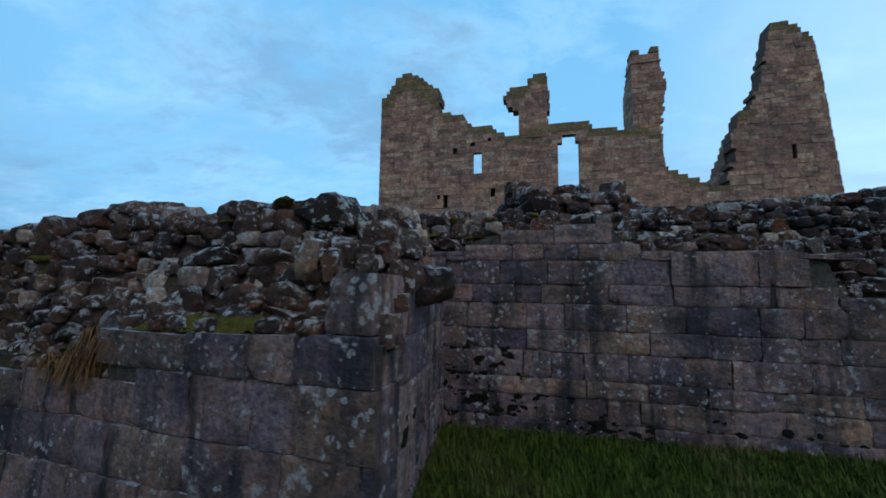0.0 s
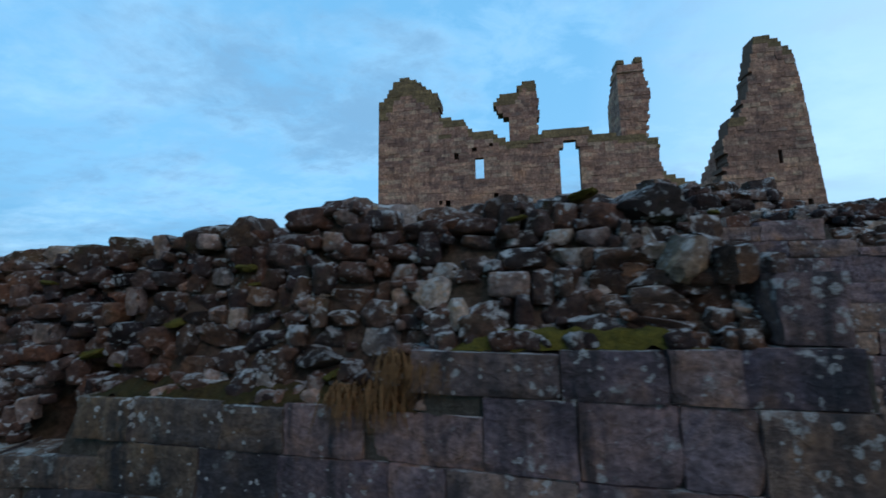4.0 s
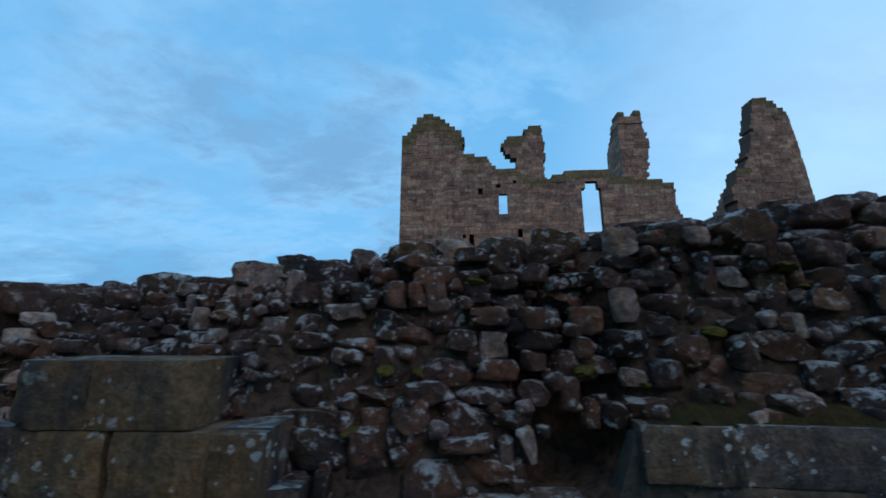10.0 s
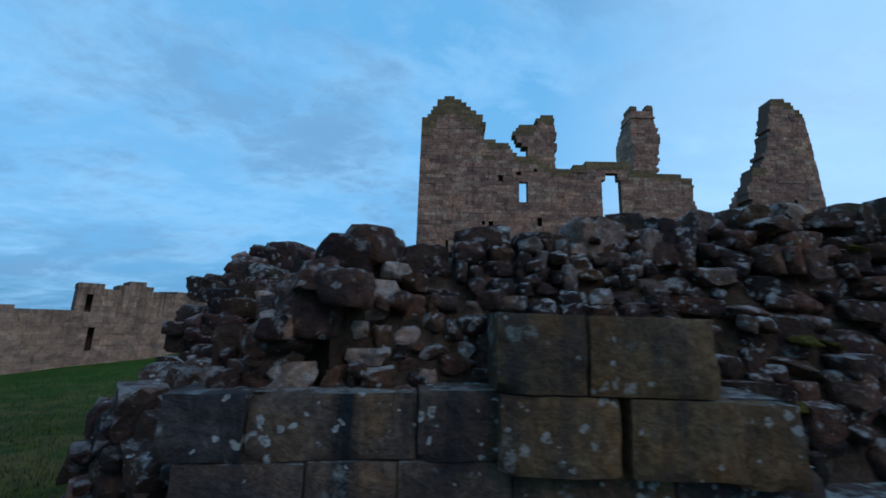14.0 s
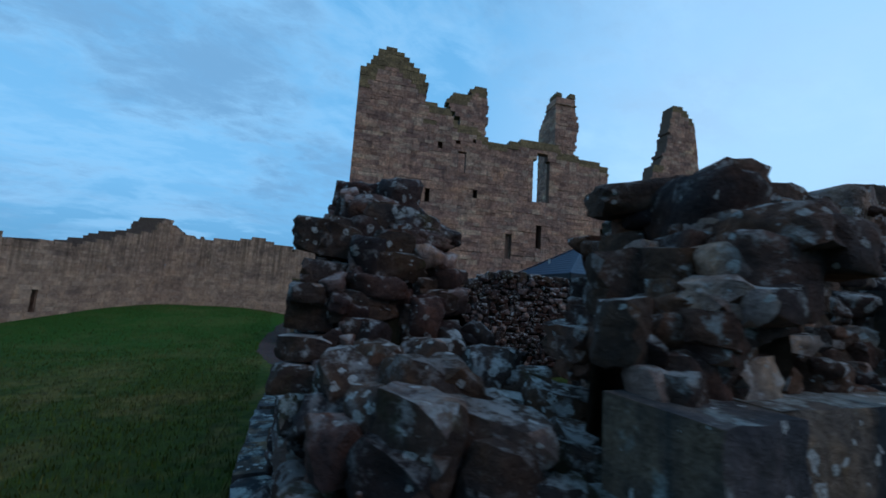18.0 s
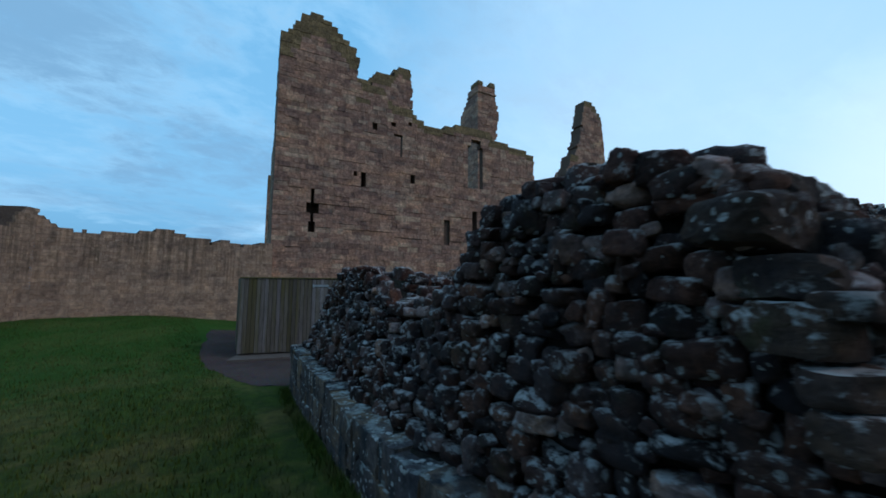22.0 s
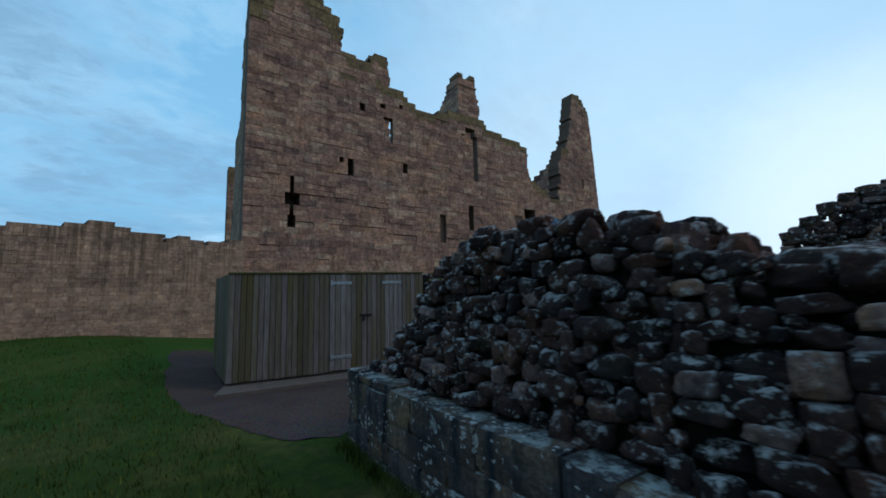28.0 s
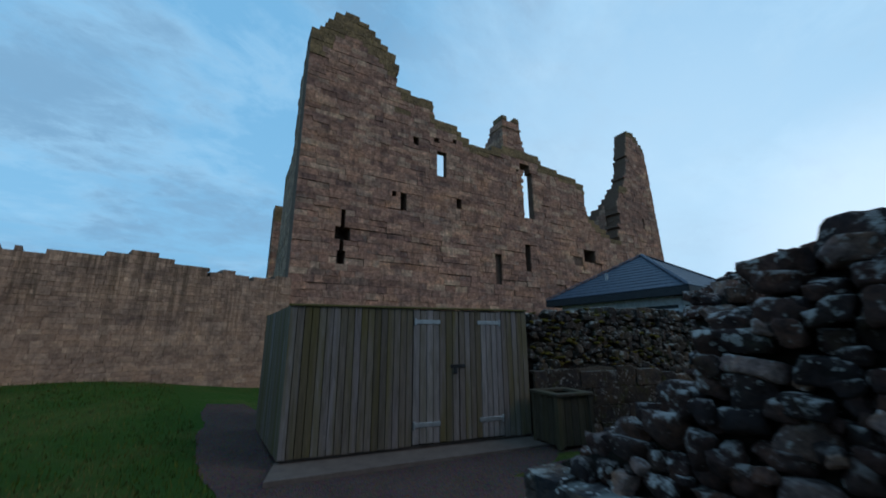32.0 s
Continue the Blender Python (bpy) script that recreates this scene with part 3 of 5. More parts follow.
def stone_shape(seed, boxy=0.5, cuts=7, rough=0.06, sub=3, steep=0.8, deep=(0.25, 0.43)):
    """A unit stone, about 1 across: a ball pressed towards a box, with broken flats and a rough skin."""
    r = random.Random(seed)
    bm = bmesh.new()
    bmesh.ops.create_icosphere(bm, subdivisions=sub, radius=0.5)
    planes = []
    for _ in range(cuts):
        n = Vector((r.gauss(0, 1), r.gauss(0, 1), r.gauss(0, steep))).normalized()
        planes.append((n, r.uniform(*deep)))
    off = Vector((r.uniform(0, 90), r.uniform(0, 90), r.uniform(0, 90)))
    hard = r.choice((0.92, 1.0, 1.0))
    for v in bm.verts:
        p = v.co.normalized()
        m = max(abs(p.x), abs(p.y), abs(p.z))
        q = p * (0.5 * ((1 - boxy) + boxy / m * 0.88))
        for n, d in planes:
            over = q.dot(n) - d
            if over > 0:
                q -= n * over * hard
        q += p * (noise.noise(q * 2.6 + off) * rough * 0.8 + noise.noise(q * 7.0 + off) * rough * 0.55 + noise.noise(q * 16.0 + off) * rough * 0.32)
        v.co = q
    # back to about 1 across
    lo = [min(v.co[i] for v in bm.verts) for i in range(3)]
    hi = [max(v.co[i] for v in bm.verts) for i in range(3)]
    for v in bm.verts:
        v.co = Vector([(v.co[i] - (lo[i] + hi[i]) / 2) / (hi[i] - lo[i]) for i in range(3)])
    bm.normal_update()
    for e in bm.edges:
        e.smooth = e.calc_face_angle(0) < 0.55
    me = bpy.data.meshes.new("stone")
    bm.to_mesh(me)
    bm.free()
    me.polygons.foreach_set("use_smooth", [True] * len(me.polygons))
    return me


def shape_set(n, mat, seed, **kw):
    out = []
    for i in range(n):
        me = stone_shape(seed + i, **kw)
        me.materials.append(mat)
        out.append(me)
    return out


def block_shape(seed, mat):
    """A unit dressed block: rounded worn arrises, a hollowed, slightly uneven front and a broken corner here and there (front is -y)."""
    r = random.Random(seed)
    bm = box_bm(-0.5, 0.5, -0.5, 0.5, -0.5, 0.5)
    bmesh.ops.subdivide_edges(bm, edges=bm.edges[:], cuts=7, use_grid_fill=True)
    off = Vector((r.uniform(0, 90), 0, r.uniform(0, 90)))
    chips = [(r.choice((-0.5, 0.5)), r.choice((-0.5, 0.5)), r.uniform(0.08, 0.22)) for _ in range(r.choice((0, 1, 1, 2)))]
    for v in bm.verts:
        x, y, z = v.co
        if y < -0.30:
            edge = min(0.5 - abs(x), 0.5 - abs(z))
            n = noise.noise(Vector((x * 3, 0, z * 3)) + off)
            fine = noise.noise(Vector((x * 9, 3, z * 9)) + off)
            if y < -0.49:
                v.co.y += 0.03 * n + 0.015 * fine + max(0.0, 0.05 - edge) * (0.5 + 0.9 * n) + 0.01
                for cx, cz, q in chips:
                    d = math.hypot(x - cx, z - cz)
                    if d < q:
                        v.co.y += (q - d) * 0.9
            if abs(x) > 0.49:
                v.co.x *= 1 - 0.006 * (1 + fine)
            if abs(z) > 0.49:
                v.co.z *= 1 - 0.008 * (1 + fine)
    bm.normal_update()
    for e in bm.edges:
        e.smooth = e.calc_face_angle(0) < 0.6
    me = bpy.data.meshes.new("block")
    bm.to_mesh(me)
    bm.free()
    me.polygons.foreach_set("use_smooth", [True] * len(me.polygons))
    me.materials.append(mat)
    return me


FACE = dict(boxy=0.94, cuts=7, rough=0.085, steep=0.45, deep=(0.34, 0.50))
RUBBLE = shape_set(34, rubble_mat, 100, **FACE)
BROWN = shape_set(30, brown_rubble_mat, 1200, **FACE)
DUSKY = shape_set(26, dusky_rubble_mat, 1300, **FACE)
BOULDER = shape_set(20, boulder_mat, 300, boxy=0.86, cuts=8, rough=0.085, steep=0.5, deep=(0.33, 0.47))
SLAB = shape_set(18, boulder_mat, 380, boxy=0.97, cuts=5, rough=0.07, steep=0.12, deep=(0.36, 0.52))
MOSSY = shape_set(12, mossy_mat, 500, **FACE)
BLOCK = [block_shape(700 + i, ashlar_mat) for i in range(20)]
SHADED_BLOCK = [block_shape(720 + i, shaded_ashlar_mat) for i in range(14)]
QUOIN = [block_shape(740 + i, quoin_mat) for i in range(6)]
MBLOCK = [block_shape(760 + i, mossy_mat) for i in range(6)]


def put(name, me, parent, loc, size, rot):
    ob = new(name, me)
    ob.parent = parent
    ob.matrix_basis = Matrix.LocRotScale(loc, Euler(rot), size)
    return ob


class Stations:
    """A ruined wall's line: x, y, height of the dressed facing, height of the rubble top, setback of the rubble, width on top."""

    def __init__(self, rows):
        self.rows = np.array(rows, float)
        d = np.hypot(*np.diff(self.rows[:, :2], axis=0).T)
        self.s = np.r_[0, np.cumsum(d)]
        self.length = float(self.s[-1])

    def at(self, s):
        x, y, pl, top, back, wide = (float(np.interp(s, self.s, self.rows[:, k])) for k in range(6))
        e = 0.12
        a, b = max(0, s - e), min(self.length, s + e)
        dx = float(np.interp(b, self.s, self.rows[:, 0]) - np.interp(a, self.s, self.rows[:, 0]))
        dy = float(np.interp(b, self.s, self.rows[:, 1]) - np.interp(a, self.s, self.rows[:, 1]))
        n = math.hypot(dx, dy)
        return Vector((x, y, 0)), Vector((dx / n, dy / n, 0)), Vector((-dy / n, dx / n, 0)), pl, top, back, wide


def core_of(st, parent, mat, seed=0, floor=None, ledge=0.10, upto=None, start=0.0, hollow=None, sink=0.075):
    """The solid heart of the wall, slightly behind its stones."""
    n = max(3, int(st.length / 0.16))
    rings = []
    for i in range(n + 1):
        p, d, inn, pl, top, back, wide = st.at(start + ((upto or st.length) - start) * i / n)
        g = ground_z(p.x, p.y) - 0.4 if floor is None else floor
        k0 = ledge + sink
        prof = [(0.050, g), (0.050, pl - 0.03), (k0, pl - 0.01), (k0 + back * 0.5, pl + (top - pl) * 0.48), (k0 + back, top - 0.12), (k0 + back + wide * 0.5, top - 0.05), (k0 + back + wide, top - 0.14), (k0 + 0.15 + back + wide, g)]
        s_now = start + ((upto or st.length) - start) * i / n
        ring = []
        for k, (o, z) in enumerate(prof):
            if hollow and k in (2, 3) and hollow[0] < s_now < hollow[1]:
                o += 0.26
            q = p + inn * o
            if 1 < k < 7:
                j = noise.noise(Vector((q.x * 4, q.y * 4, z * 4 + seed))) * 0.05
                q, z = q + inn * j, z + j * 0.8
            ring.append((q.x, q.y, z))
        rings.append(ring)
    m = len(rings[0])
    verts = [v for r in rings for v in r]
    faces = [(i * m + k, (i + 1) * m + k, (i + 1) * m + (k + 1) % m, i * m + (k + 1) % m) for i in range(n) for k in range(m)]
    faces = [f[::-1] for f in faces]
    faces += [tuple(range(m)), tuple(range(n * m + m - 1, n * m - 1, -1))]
    return raw("core", verts, faces, mat, parent, "rubble core, coloured dark between the stones", flat=False)


def pointing(st, parent, start=0.0):
    """Mortar in the joints of the dressed facing."""
    n = max(3, int((st.length - start) / 0.12))
    V = []
    for i in range(n + 1):
        p, d, inn, pl, top, back, wide = st.at(start + (st.length - start) * i / n)
        q = p + inn * 0.036
        V += [(q.x, q.y, ground_z(p.x, p.y) - 0.3), (q.x, q.y, pl - 0.035), (q.x + inn.x * 0.09, q.y + inn.y * 0.09, pl - 0.03)]
    F = [(3 * i + k, 3 * i + 3 + k, 3 * i + 4 + k, 3 * i + 1 + k) for i in range(n) for k in range(2)]
    raw("pointing", V, F, joint_mat, parent, "worn lime mortar in the joints")


def ashlar_on(st, parent, shapes, courses, seed, length=(0.32, 0.70), shaded=None, depth=0.26, joint=0.004):
    """Dressed courses from the ground up to the facing height."""
    r = random.Random(seed)
    made = 0
    zb = min(ground_z(st.rows[i, 0], st.rows[i, 1]) for i in range(len(st.rows))) - 0.15
    row = 0
    while zb < float(st.rows[:, 2].max()) - 0.03 and made < 290:
        h = courses[row % len(courses)] * r.uniform(0.95, 1.05)
        s = r.uniform(-0.3, 0.0)
        while s < st.length - 0.04:
            L = r.uniform(*length) * (1.2 if r.random() < 0.2 else 1)
            a, b = max(0.0, s), min(st.length, s + L)
            s += L
            if b - a < 0.06:
                continue
            p, d, inn, pl, top, back, wide = st.at((a + b) / 2)
            zt = min(zb + h, pl)
            if zb + h > pl + 0.12 and pl - zb < 0.10 or zt - zb < 0.06 or zt < ground_z(p.x, p.y) - 0.02:
                continue
            if pl - zt < 0.09:
                zt = pl + r.uniform(-0.015, 0.015)
            face = r.uniform(-0.014, 0.006) + (r.uniform(0.0, 0.012) if r.random() < 0.15 else 0)
            c = p + inn * (depth / 2 + face)
            yaw = math.atan2(d.y, d.x)
            # blocks up to the given length take the ashlar copy with shade coloured in
            put("block", r.choice(SHADED_BLOCK if shaded and a < shaded else shapes), parent, (c.x, c.y, (zb + zt) / 2), (b - a - joint, depth, zt - zb - joint), (r.uniform(-0.01, 0.01), r.uniform(-0.012, 0.012), yaw + r.uniform(-0.012, 0.012)))
            made += 1
        zb += h
        row += 1
    return made


class Heap:
    """Stones of one wall: the first 300 are pieces of their own, the rest go into one mesh."""

    def __init__(self, parent, cap=298):
        self.parent, self.cap, self.n, self.v, self.f, self.mat = parent, cap, 0, [], [], None

    def add(self, me, loc, size, rot, own=True):
        if own and self.n < self.cap:
            put("stone", me, self.parent, loc, size, rot)
            self.n += 1
            return
        m = Matrix.LocRotScale(loc, Euler(rot), size)
        base = sum(len(a) for a in self.v)
        co = np.empty(len(me.vertices) * 3)
        me.vertices.foreach_get("co", co)
        M = np.array(m)
        self.v.append(co.reshape(-1, 3) @ M[:3, :3].T + M[:3, 3])
        self.f.extend(tuple(i + base for i in p.vertices) for p in me.polygons)
        self.mat = me.materials[0]

    def done(self):
        if self.v:
            ob = raw("packing", np.concatenate(self.v).tolist(), self.f, self.mat, self.parent, "packed small rubble stones", flat=False)
            tagged(ob, kind="stuff")


def rubble_on(st, heap, shapes, tops, seed, size=(0.08, 0.34), rowh=0.12, span=None, top_size=(0.22, 0.46), top_rows=2, filler=0.8, ledge=0.10, skip=None, tilt=1.0, out=(-0.065, 0.02)):
    r = random.Random(seed)
    s0, s1 = span or (0.0, st.length)
    # boulders along the top
    for k in range(top_rows):
        s = s0 + r.uniform(0, 0.15)
        while s < s1 - 0.05:
            L = r.uniform(*top_size)
            p, d, inn, pl, top, back, wide = st.at(min(s1, s + L / 2))
            s += L * r.uniform(0.88, 1.12)
            hgt = min(L, r.uniform(0.13, 0.24))
            o = ledge + back + 0.06 + (wide / max(1, top_rows)) * k * 0.9 + r.uniform(-0.05, 0.06)
            c = p + inn * (o + L * 0.15)
            z = top - hgt * 0.42 + r.uniform(-0.04, 0.04) + 0.02 * k
            heap.add(r.choice(tops), (c.x, c.y, z), (L * 1.02, L * r.uniform(0.65, 0.95), hgt * 1.15), (r.uniform(-0.12, 0.12), r.uniform(-0.14, 0.14), math.atan2(d.y, d.x) + r.uniform(-0.35, 0.35)))
    # rough courses on the sloping face
    hmax = float((st.rows[:, 3] - st.rows[:, 2]).max())
    rows = max(1, int(hmax / rowh) + 1)
    for k in range(rows):
        s = s0 + r.uniform(0, 0.1)
        while s < s1 - 0.03:
            L = size[0] + (size[1] - size[0]) * r.random() ** 1.3
            p, d, inn, pl, top, back, wide = st.at(min(s1, s + L / 2))
            z = pl + (k + 0.5) * rowh + r.uniform(-0.035, 0.035)
            s += L * r.uniform(0.92, 1.06)
            if z > top - 0.06 or top - pl < 0.05 or (skip and skip[0] < s - L / 2 < skip[1] and z < skip[2]):
                continue
            t = (z - pl) / max(0.05, top - pl)
            h = rowh * r.choice((r.uniform(0.7, 1.1), r.uniform(0.9, 1.7)))
            dep = min(0.34, max(0.12, L * r.uniform(0.7, 1.0)))
            c = p + inn * (ledge + back * t + r.uniform(*out) + dep / 2)
            heap.add(r.choice(shapes), (c.x, c.y, z), (L * 0.99, dep, h), (r.uniform(-0.14, 0.14) * tilt, r.uniform(-0.16, 0.16) * tilt, math.atan2(d.y, d.x) + r.uniform(-0.22, 0.22) + (math.pi if r.random() < 0.5 else 0)), own=r.random() > 0.12)
            if r.random() < filler and z < top - 0.12:
                q = st.at(min(s1, max(s0, s + r.uniform(-0.05, 0.05))))[0] + inn * (ledge + back * t + r.uniform(0.0, 0.05))
                e = r.uniform(0.035, 0.085)
                heap.add(r.choice(shapes), (q.x, q.y, z + r.choice((-1, 1)) * rowh * 0.45), (e * 1.5, e * 1.3, e), (r.uniform(-0.5, 0.5), r.uniform(-0.5, 0.5), r.uniform(0, 3)), own=False)


BACKS = shape_set(8, rubble_mat, 1500, boxy=0.7, cuts=8, rough=0.08, sub=2)


def back_of(st, heap, seed, ledge=0.10, sink=0.075, s0=0.0, s1=None):
    """Coarse stones over the rear face and the flat of the top."""
    r = random.Random(seed)
    s1 = s1 or st.length
    for k in range(14):
        s = s0 + r.uniform(0, 0.2)
        while s < s1:
            L = r.uniform(0.16, 0.36)
            p, d, inn, pl, top, back, wide = st.at(min(s1, s + L / 2))
            s += L
            g = ground_z(p.x, p.y)
            z = g + 0.1 + k * 0.17
            t = (z - g) / max(0.3, top - g)
            if z > top - 0.08:
                continue
            o = ledge + sink + back + wide + 0.15 * (1 - t)
            c = p + inn * (o - 0.05 + r.uniform(-0.02, 0.03))
            heap.add(r.choice(BACKS), (c.x, c.y, z), (L * 1.02, 0.2, r.uniform(0.13, 0.2)), (r.uniform(-0.1, 0.1), r.uniform(-0.12, 0.12), math.atan2(d.y, d.x) + r.uniform(-0.2, 0.2)), own=False)
    n = int((s1 - s0) / 0.05)
    for k in range(n):
        p, d, inn, pl, top, back, wide = st.at(s0 + (s1 - s0) * r.random())
        e = r.uniform(0.10, 0.26)
        c = p + inn * (ledge + sink + back + wide * r.uniform(0.25, 1.0))
        heap.add(r.choice(BACKS), (c.x, c.y, top - 0.08), (e * 1.2, e, e * 0.6), (r.uniform(-0.15, 0.15), r.uniform(-0.15, 0.15), r.uniform(0, 3)), own=False)


# ---- ground, sea ----
def uneven_z(x, y):
    return ground_z(x, y) + 0.010 * noise.noise(Vector((x * 1.1, y * 1.1, 0))) + 0.02 * noise.noise(Vector((x * 0.5, y * 0.5, 3)))


def build_ground():
    def lines(fine0, fine1, step, far):
        mid = list(np.arange(fine0, fine1 + 1e-6, step))
        lo = [fine0 - a for a in far][::-1]
        hi = [fine1 + a for a in far]
        return [float(v) for v in lo + mid + hi]

    far = (2, 5, 9, 15, 24, 36, 52, 75, 110, 160, 240, 360, 600, 1100, 2200)
    xs, ys = lines(-20, 12, 0.4, far), lines(-6, 34, 0.4, far)
    verts = [(x, y, uneven_z(x, y)) for y in ys for x in xs]
    n = len(xs)
    faces = [(j * n + i, j * n + i + 1, (j + 1) * n + i + 1, (j + 1) * n + i) for j in range(len(ys) - 1) for i in range(n - 1)]
    return tagged(raw("ground", verts, faces, grass_mat, flat=False), "short green grass with dry yellow patches", "ground", kind="structure")


build_ground()
tagged(raw("sea", [(-4500, -3000, -22), (1500, -3000, -22), (1500, 4500, -22), (-4500, 4500, -22)], [(0, 1, 2, 3)], sea_mat), "calm grey-blue sea out to the horizon", "sea", kind="structure")



def moon():
    """A small pale moon low behind the gatehouse."""
    m, nt, b = tree("moonlit_disc", 1.0)
    w, _ = place(nt, False)
    nt.links.new(ramp_of(nt, noise_of(nt, w, 0.25, 3), [(0.35, (0.80, 0.78, 0.72)), (0.65, (1.0, 0.97, 0.90))]), b.inputs["Emission Color"])
    b.inputs["Emission Strength"].default_value = 1.1
    bm = bmesh.new()
    bmesh.ops.create_icosphere(bm, subdivisions=3, radius=6.0)
    ob = part("moon", bm, m, None, "", False)
    ob.location = (350.0, 791.0, 252.0)
    tagged(ob, "small pale moon low in the dusk sky", "moon", kind="structure")


moon()

# ---- the near ruin: a roofless room of rubble walls with dressed facing ----
SOUTH = Stations([(-5.02, 2.20, 1.50, 1.62, 0.12, 0.08), (-4.76, 2.20, 1.50, 1.80, 0.14, 0.20), (-4.5, 2.19, 1.50, 1.95, 0.18, 0.42), (-4.25, 2.18, 1.51, 2.08, 0.24, 0.76), (-3.95, 2.17, 1.52, 2.20, 0.34, 0.68), (-3.05, 2.06, 1.52, 2.33, 0.44, 0.60), (-2.98, 2.05, 1.22, 2.34, 0.44, 0.60),
                  (-1.40, 1.98, 1.20, 2.50, 0.30, 0.60), (-1.30, 1.97, 1.53, 2.52, 0.26, 0.60), (-0.30, 1.75, 1.53, 2.58, 0.26, 0.60), (0.02, 1.68, 1.53, 2.72, 0.27, 0.60), (0.26, 1.62, 1.53, 2.70, 0.28, 0.60), (0.46, 1.58, 1.53, 2.54, 0.29, 0.60), (0.72, 1.52, 1.53, 2.56, 0.30, 0.60), (0.76, 1.50, 1.82, 2.58, 0.30, 0.60), (1.30, 1.38, 1.83, 2.64, 0.33, 0.60), (1.75, 1.28, 1.84, 2.64, 0.36, 0.60),
                  (2.20, 1.18, 1.84, 2.42, 0.36, 0.50), (2.46, 1.13, 1.84, 2.16, 0.30, 0.40)])
PIER_SIDE = Stations([(2.47, 1.24, 2.12, 2.20, 0.16, 0.4), (2.53, 1.8, 2.20, 2.45, 0.16, 0.5), (2.58, 2.4, 2.28, 2.68, 0.16, 0.6), (2.62, 3.02, 2.36, 2.84, 0.16, 0.6)])
RECESS = Stations([(1.5, 3.20, 2.2, 2.66, 0.24, 0.9), (2.2, 3.09, 2.36, 2.84, 0.24, 0.9), (2.62, 3.03, 2.44, 2.88, 0.24, 0.9), (3.10, 2.97, 2.62, 2.86, 0.26, 0.9), (4.18, 2.81, 2.68, 2.84, 0.30, 0.9), (4.22, 2.80, 2.42, 2.82, 0.40, 0.9), (5.70, 2.58, 2.40, 2.98, 0.50, 0.9), (5.78, 2.57, 2.04, 3.0, 0.60, 0.9),
                   (7.0, 2.39, 2.02, 3.06, 0.65, 0.9), (9.5, 2.02, 2.0, 3.05, 0.65, 0.9)])
WEST = Stations([(-5.16, 10.18, 0.60, 0.64, 0.03, 0.7), (-5.22, 9.85, 0.62, 0.86, 0.10, 0.8), (-5.30, 9.42, 0.62, 1.16, 0.16, 0.8), (-5.34, 9.12, 0.60, 1.60, 0.22, 0.8), (-5.37, 8.92, 0.60, 1.79, 0.25, 0.8), (-5.46, 8.4, 0.60, 1.90, 0.28, 0.8),
                 (-5.54, 7.5, 0.58, 1.86, 0.30, 0.8), (-5.62, 7.15, 0.56, 1.72, 0.30, 0.8), (-5.68, 6.75, 0.56, 1.54, 0.30, 0.8), (-5.74, 6.3, 0.58, 1.52, 0.30, 0.8), (-5.80, 5.7, 0.60, 1.60, 0.28, 0.8), (-5.82, 5.52, 0.60, 1.70, 0.26, 0.8), (-5.83, 5.32, 0.60, 2.05, 0.26, 0.5),
                 (-5.85, 4.85, 0.60, 2.31, 0.26, 0.34), (-5.86, 4.3, 0.60, 2.35, 0.26, 0.30), (-5.86, 3.85, 0.60, 2.33, 0.24, 0.30), (-5.86, 3.5, 0.60, 2.02, 0.22, 0.32), (-5.86, 3.34, 0.60, 1.82, 0.20, 0.4), (-5.82, 3.18, 0.60, 1.48, 0.16, 0.8), (-5.66, 2.66, 0.60, 1.42, 0.12, 0.8),
                 (-5.36, 2.36, 0.62, 1.34, 0.12, 0.7), (-5.10, 2.22, 0.66, 1.30, 0.12, 0.6)])
NORTH = Stations([(-2.95, 9.38, 0.0, 0.35, 0.05, 0.3), (-2.75, 9.34, 0.1, 1.2, 0.06, 0.35), (-2.45, 9.26, 0.2, 1.85, 0.10, 0.5), (-1.6, 9.03, 0.2, 2.10, 0.12, 0.7), (-1.2, 8.93, 0.2, 2.28, 0.12, 0.7), (0.4, 8.48, 0.2, 2.20, 0.12, 0.7), (0.95, 8.34, 0.2, 1.94, 0.12, 0.7), (1.8, 8.1, 0.2, 1.35, 0.12, 0.7), (3.2, 7.7, 0.2, 1.1, 0.12, 0.7)])
MOSS_WALL = Stations([(-1.95, 12.45, 0.85, 1.78, 0.10, 0.6), (-0.7, 12.0, 0.95, 1.90, 0.14, 0.6), (0.6, 11.55, 0.80, 1.92, 0.14, 0.6), (1.9, 11.1, 0.6, 1.92, 0.14, 0.6), (3.4, 10.5, 0.6, 1.85, 0.14, 0.6)])


WEST_END = Stations([(-4.10, 3.56, 0.4, 0.8, 0.10, 0.2), (-4.36, 3.36, 0.5, 1.78, 0.14, 0.3), (-4.55, 3.14, 0.6, 2.06, 0.18, 0.3), (-4.70, 2.90, 0.8, 2.11, 0.24, 0.2), (-4.80, 2.66, 1.2, 2.10, 0.26, 0.14), (-4.88, 2.46, 1.4, 1.88, 0.24, 0.1)])
STUMP_SOUTH = Stations([(-5.78, 3.36, 1.30, 1.72, 0.12, 0.2), (-5.52, 3.28, 1.30, 2.03, 0.18, 0.2), (-5.18, 3.26, 1.15, 2.11, 0.20, 0.2), (-4.92, 3.32, 1.0, 2.0, 0.20, 0.2)])
STUMP_EAST = Stations([(3.10, 7.5, 0.3, 1.4, 0.08, 0.9), (3.1, 7.1, 0.3, 2.2, 0.08, 0.9), (3.1, 6.6, 0.3, 2.7, 0.08, 0.9), (3.15, 5.9, 0.3, 3.15, 0.08, 0.9), (3.25, 4.8, 0.3, 3.42, 0.08, 1.0), (3.3, 4.0, 0.3, 3.34, 0.08, 1.2), (3.4, 3.6, 0.3, 3.22, 0.08, 1.2)])
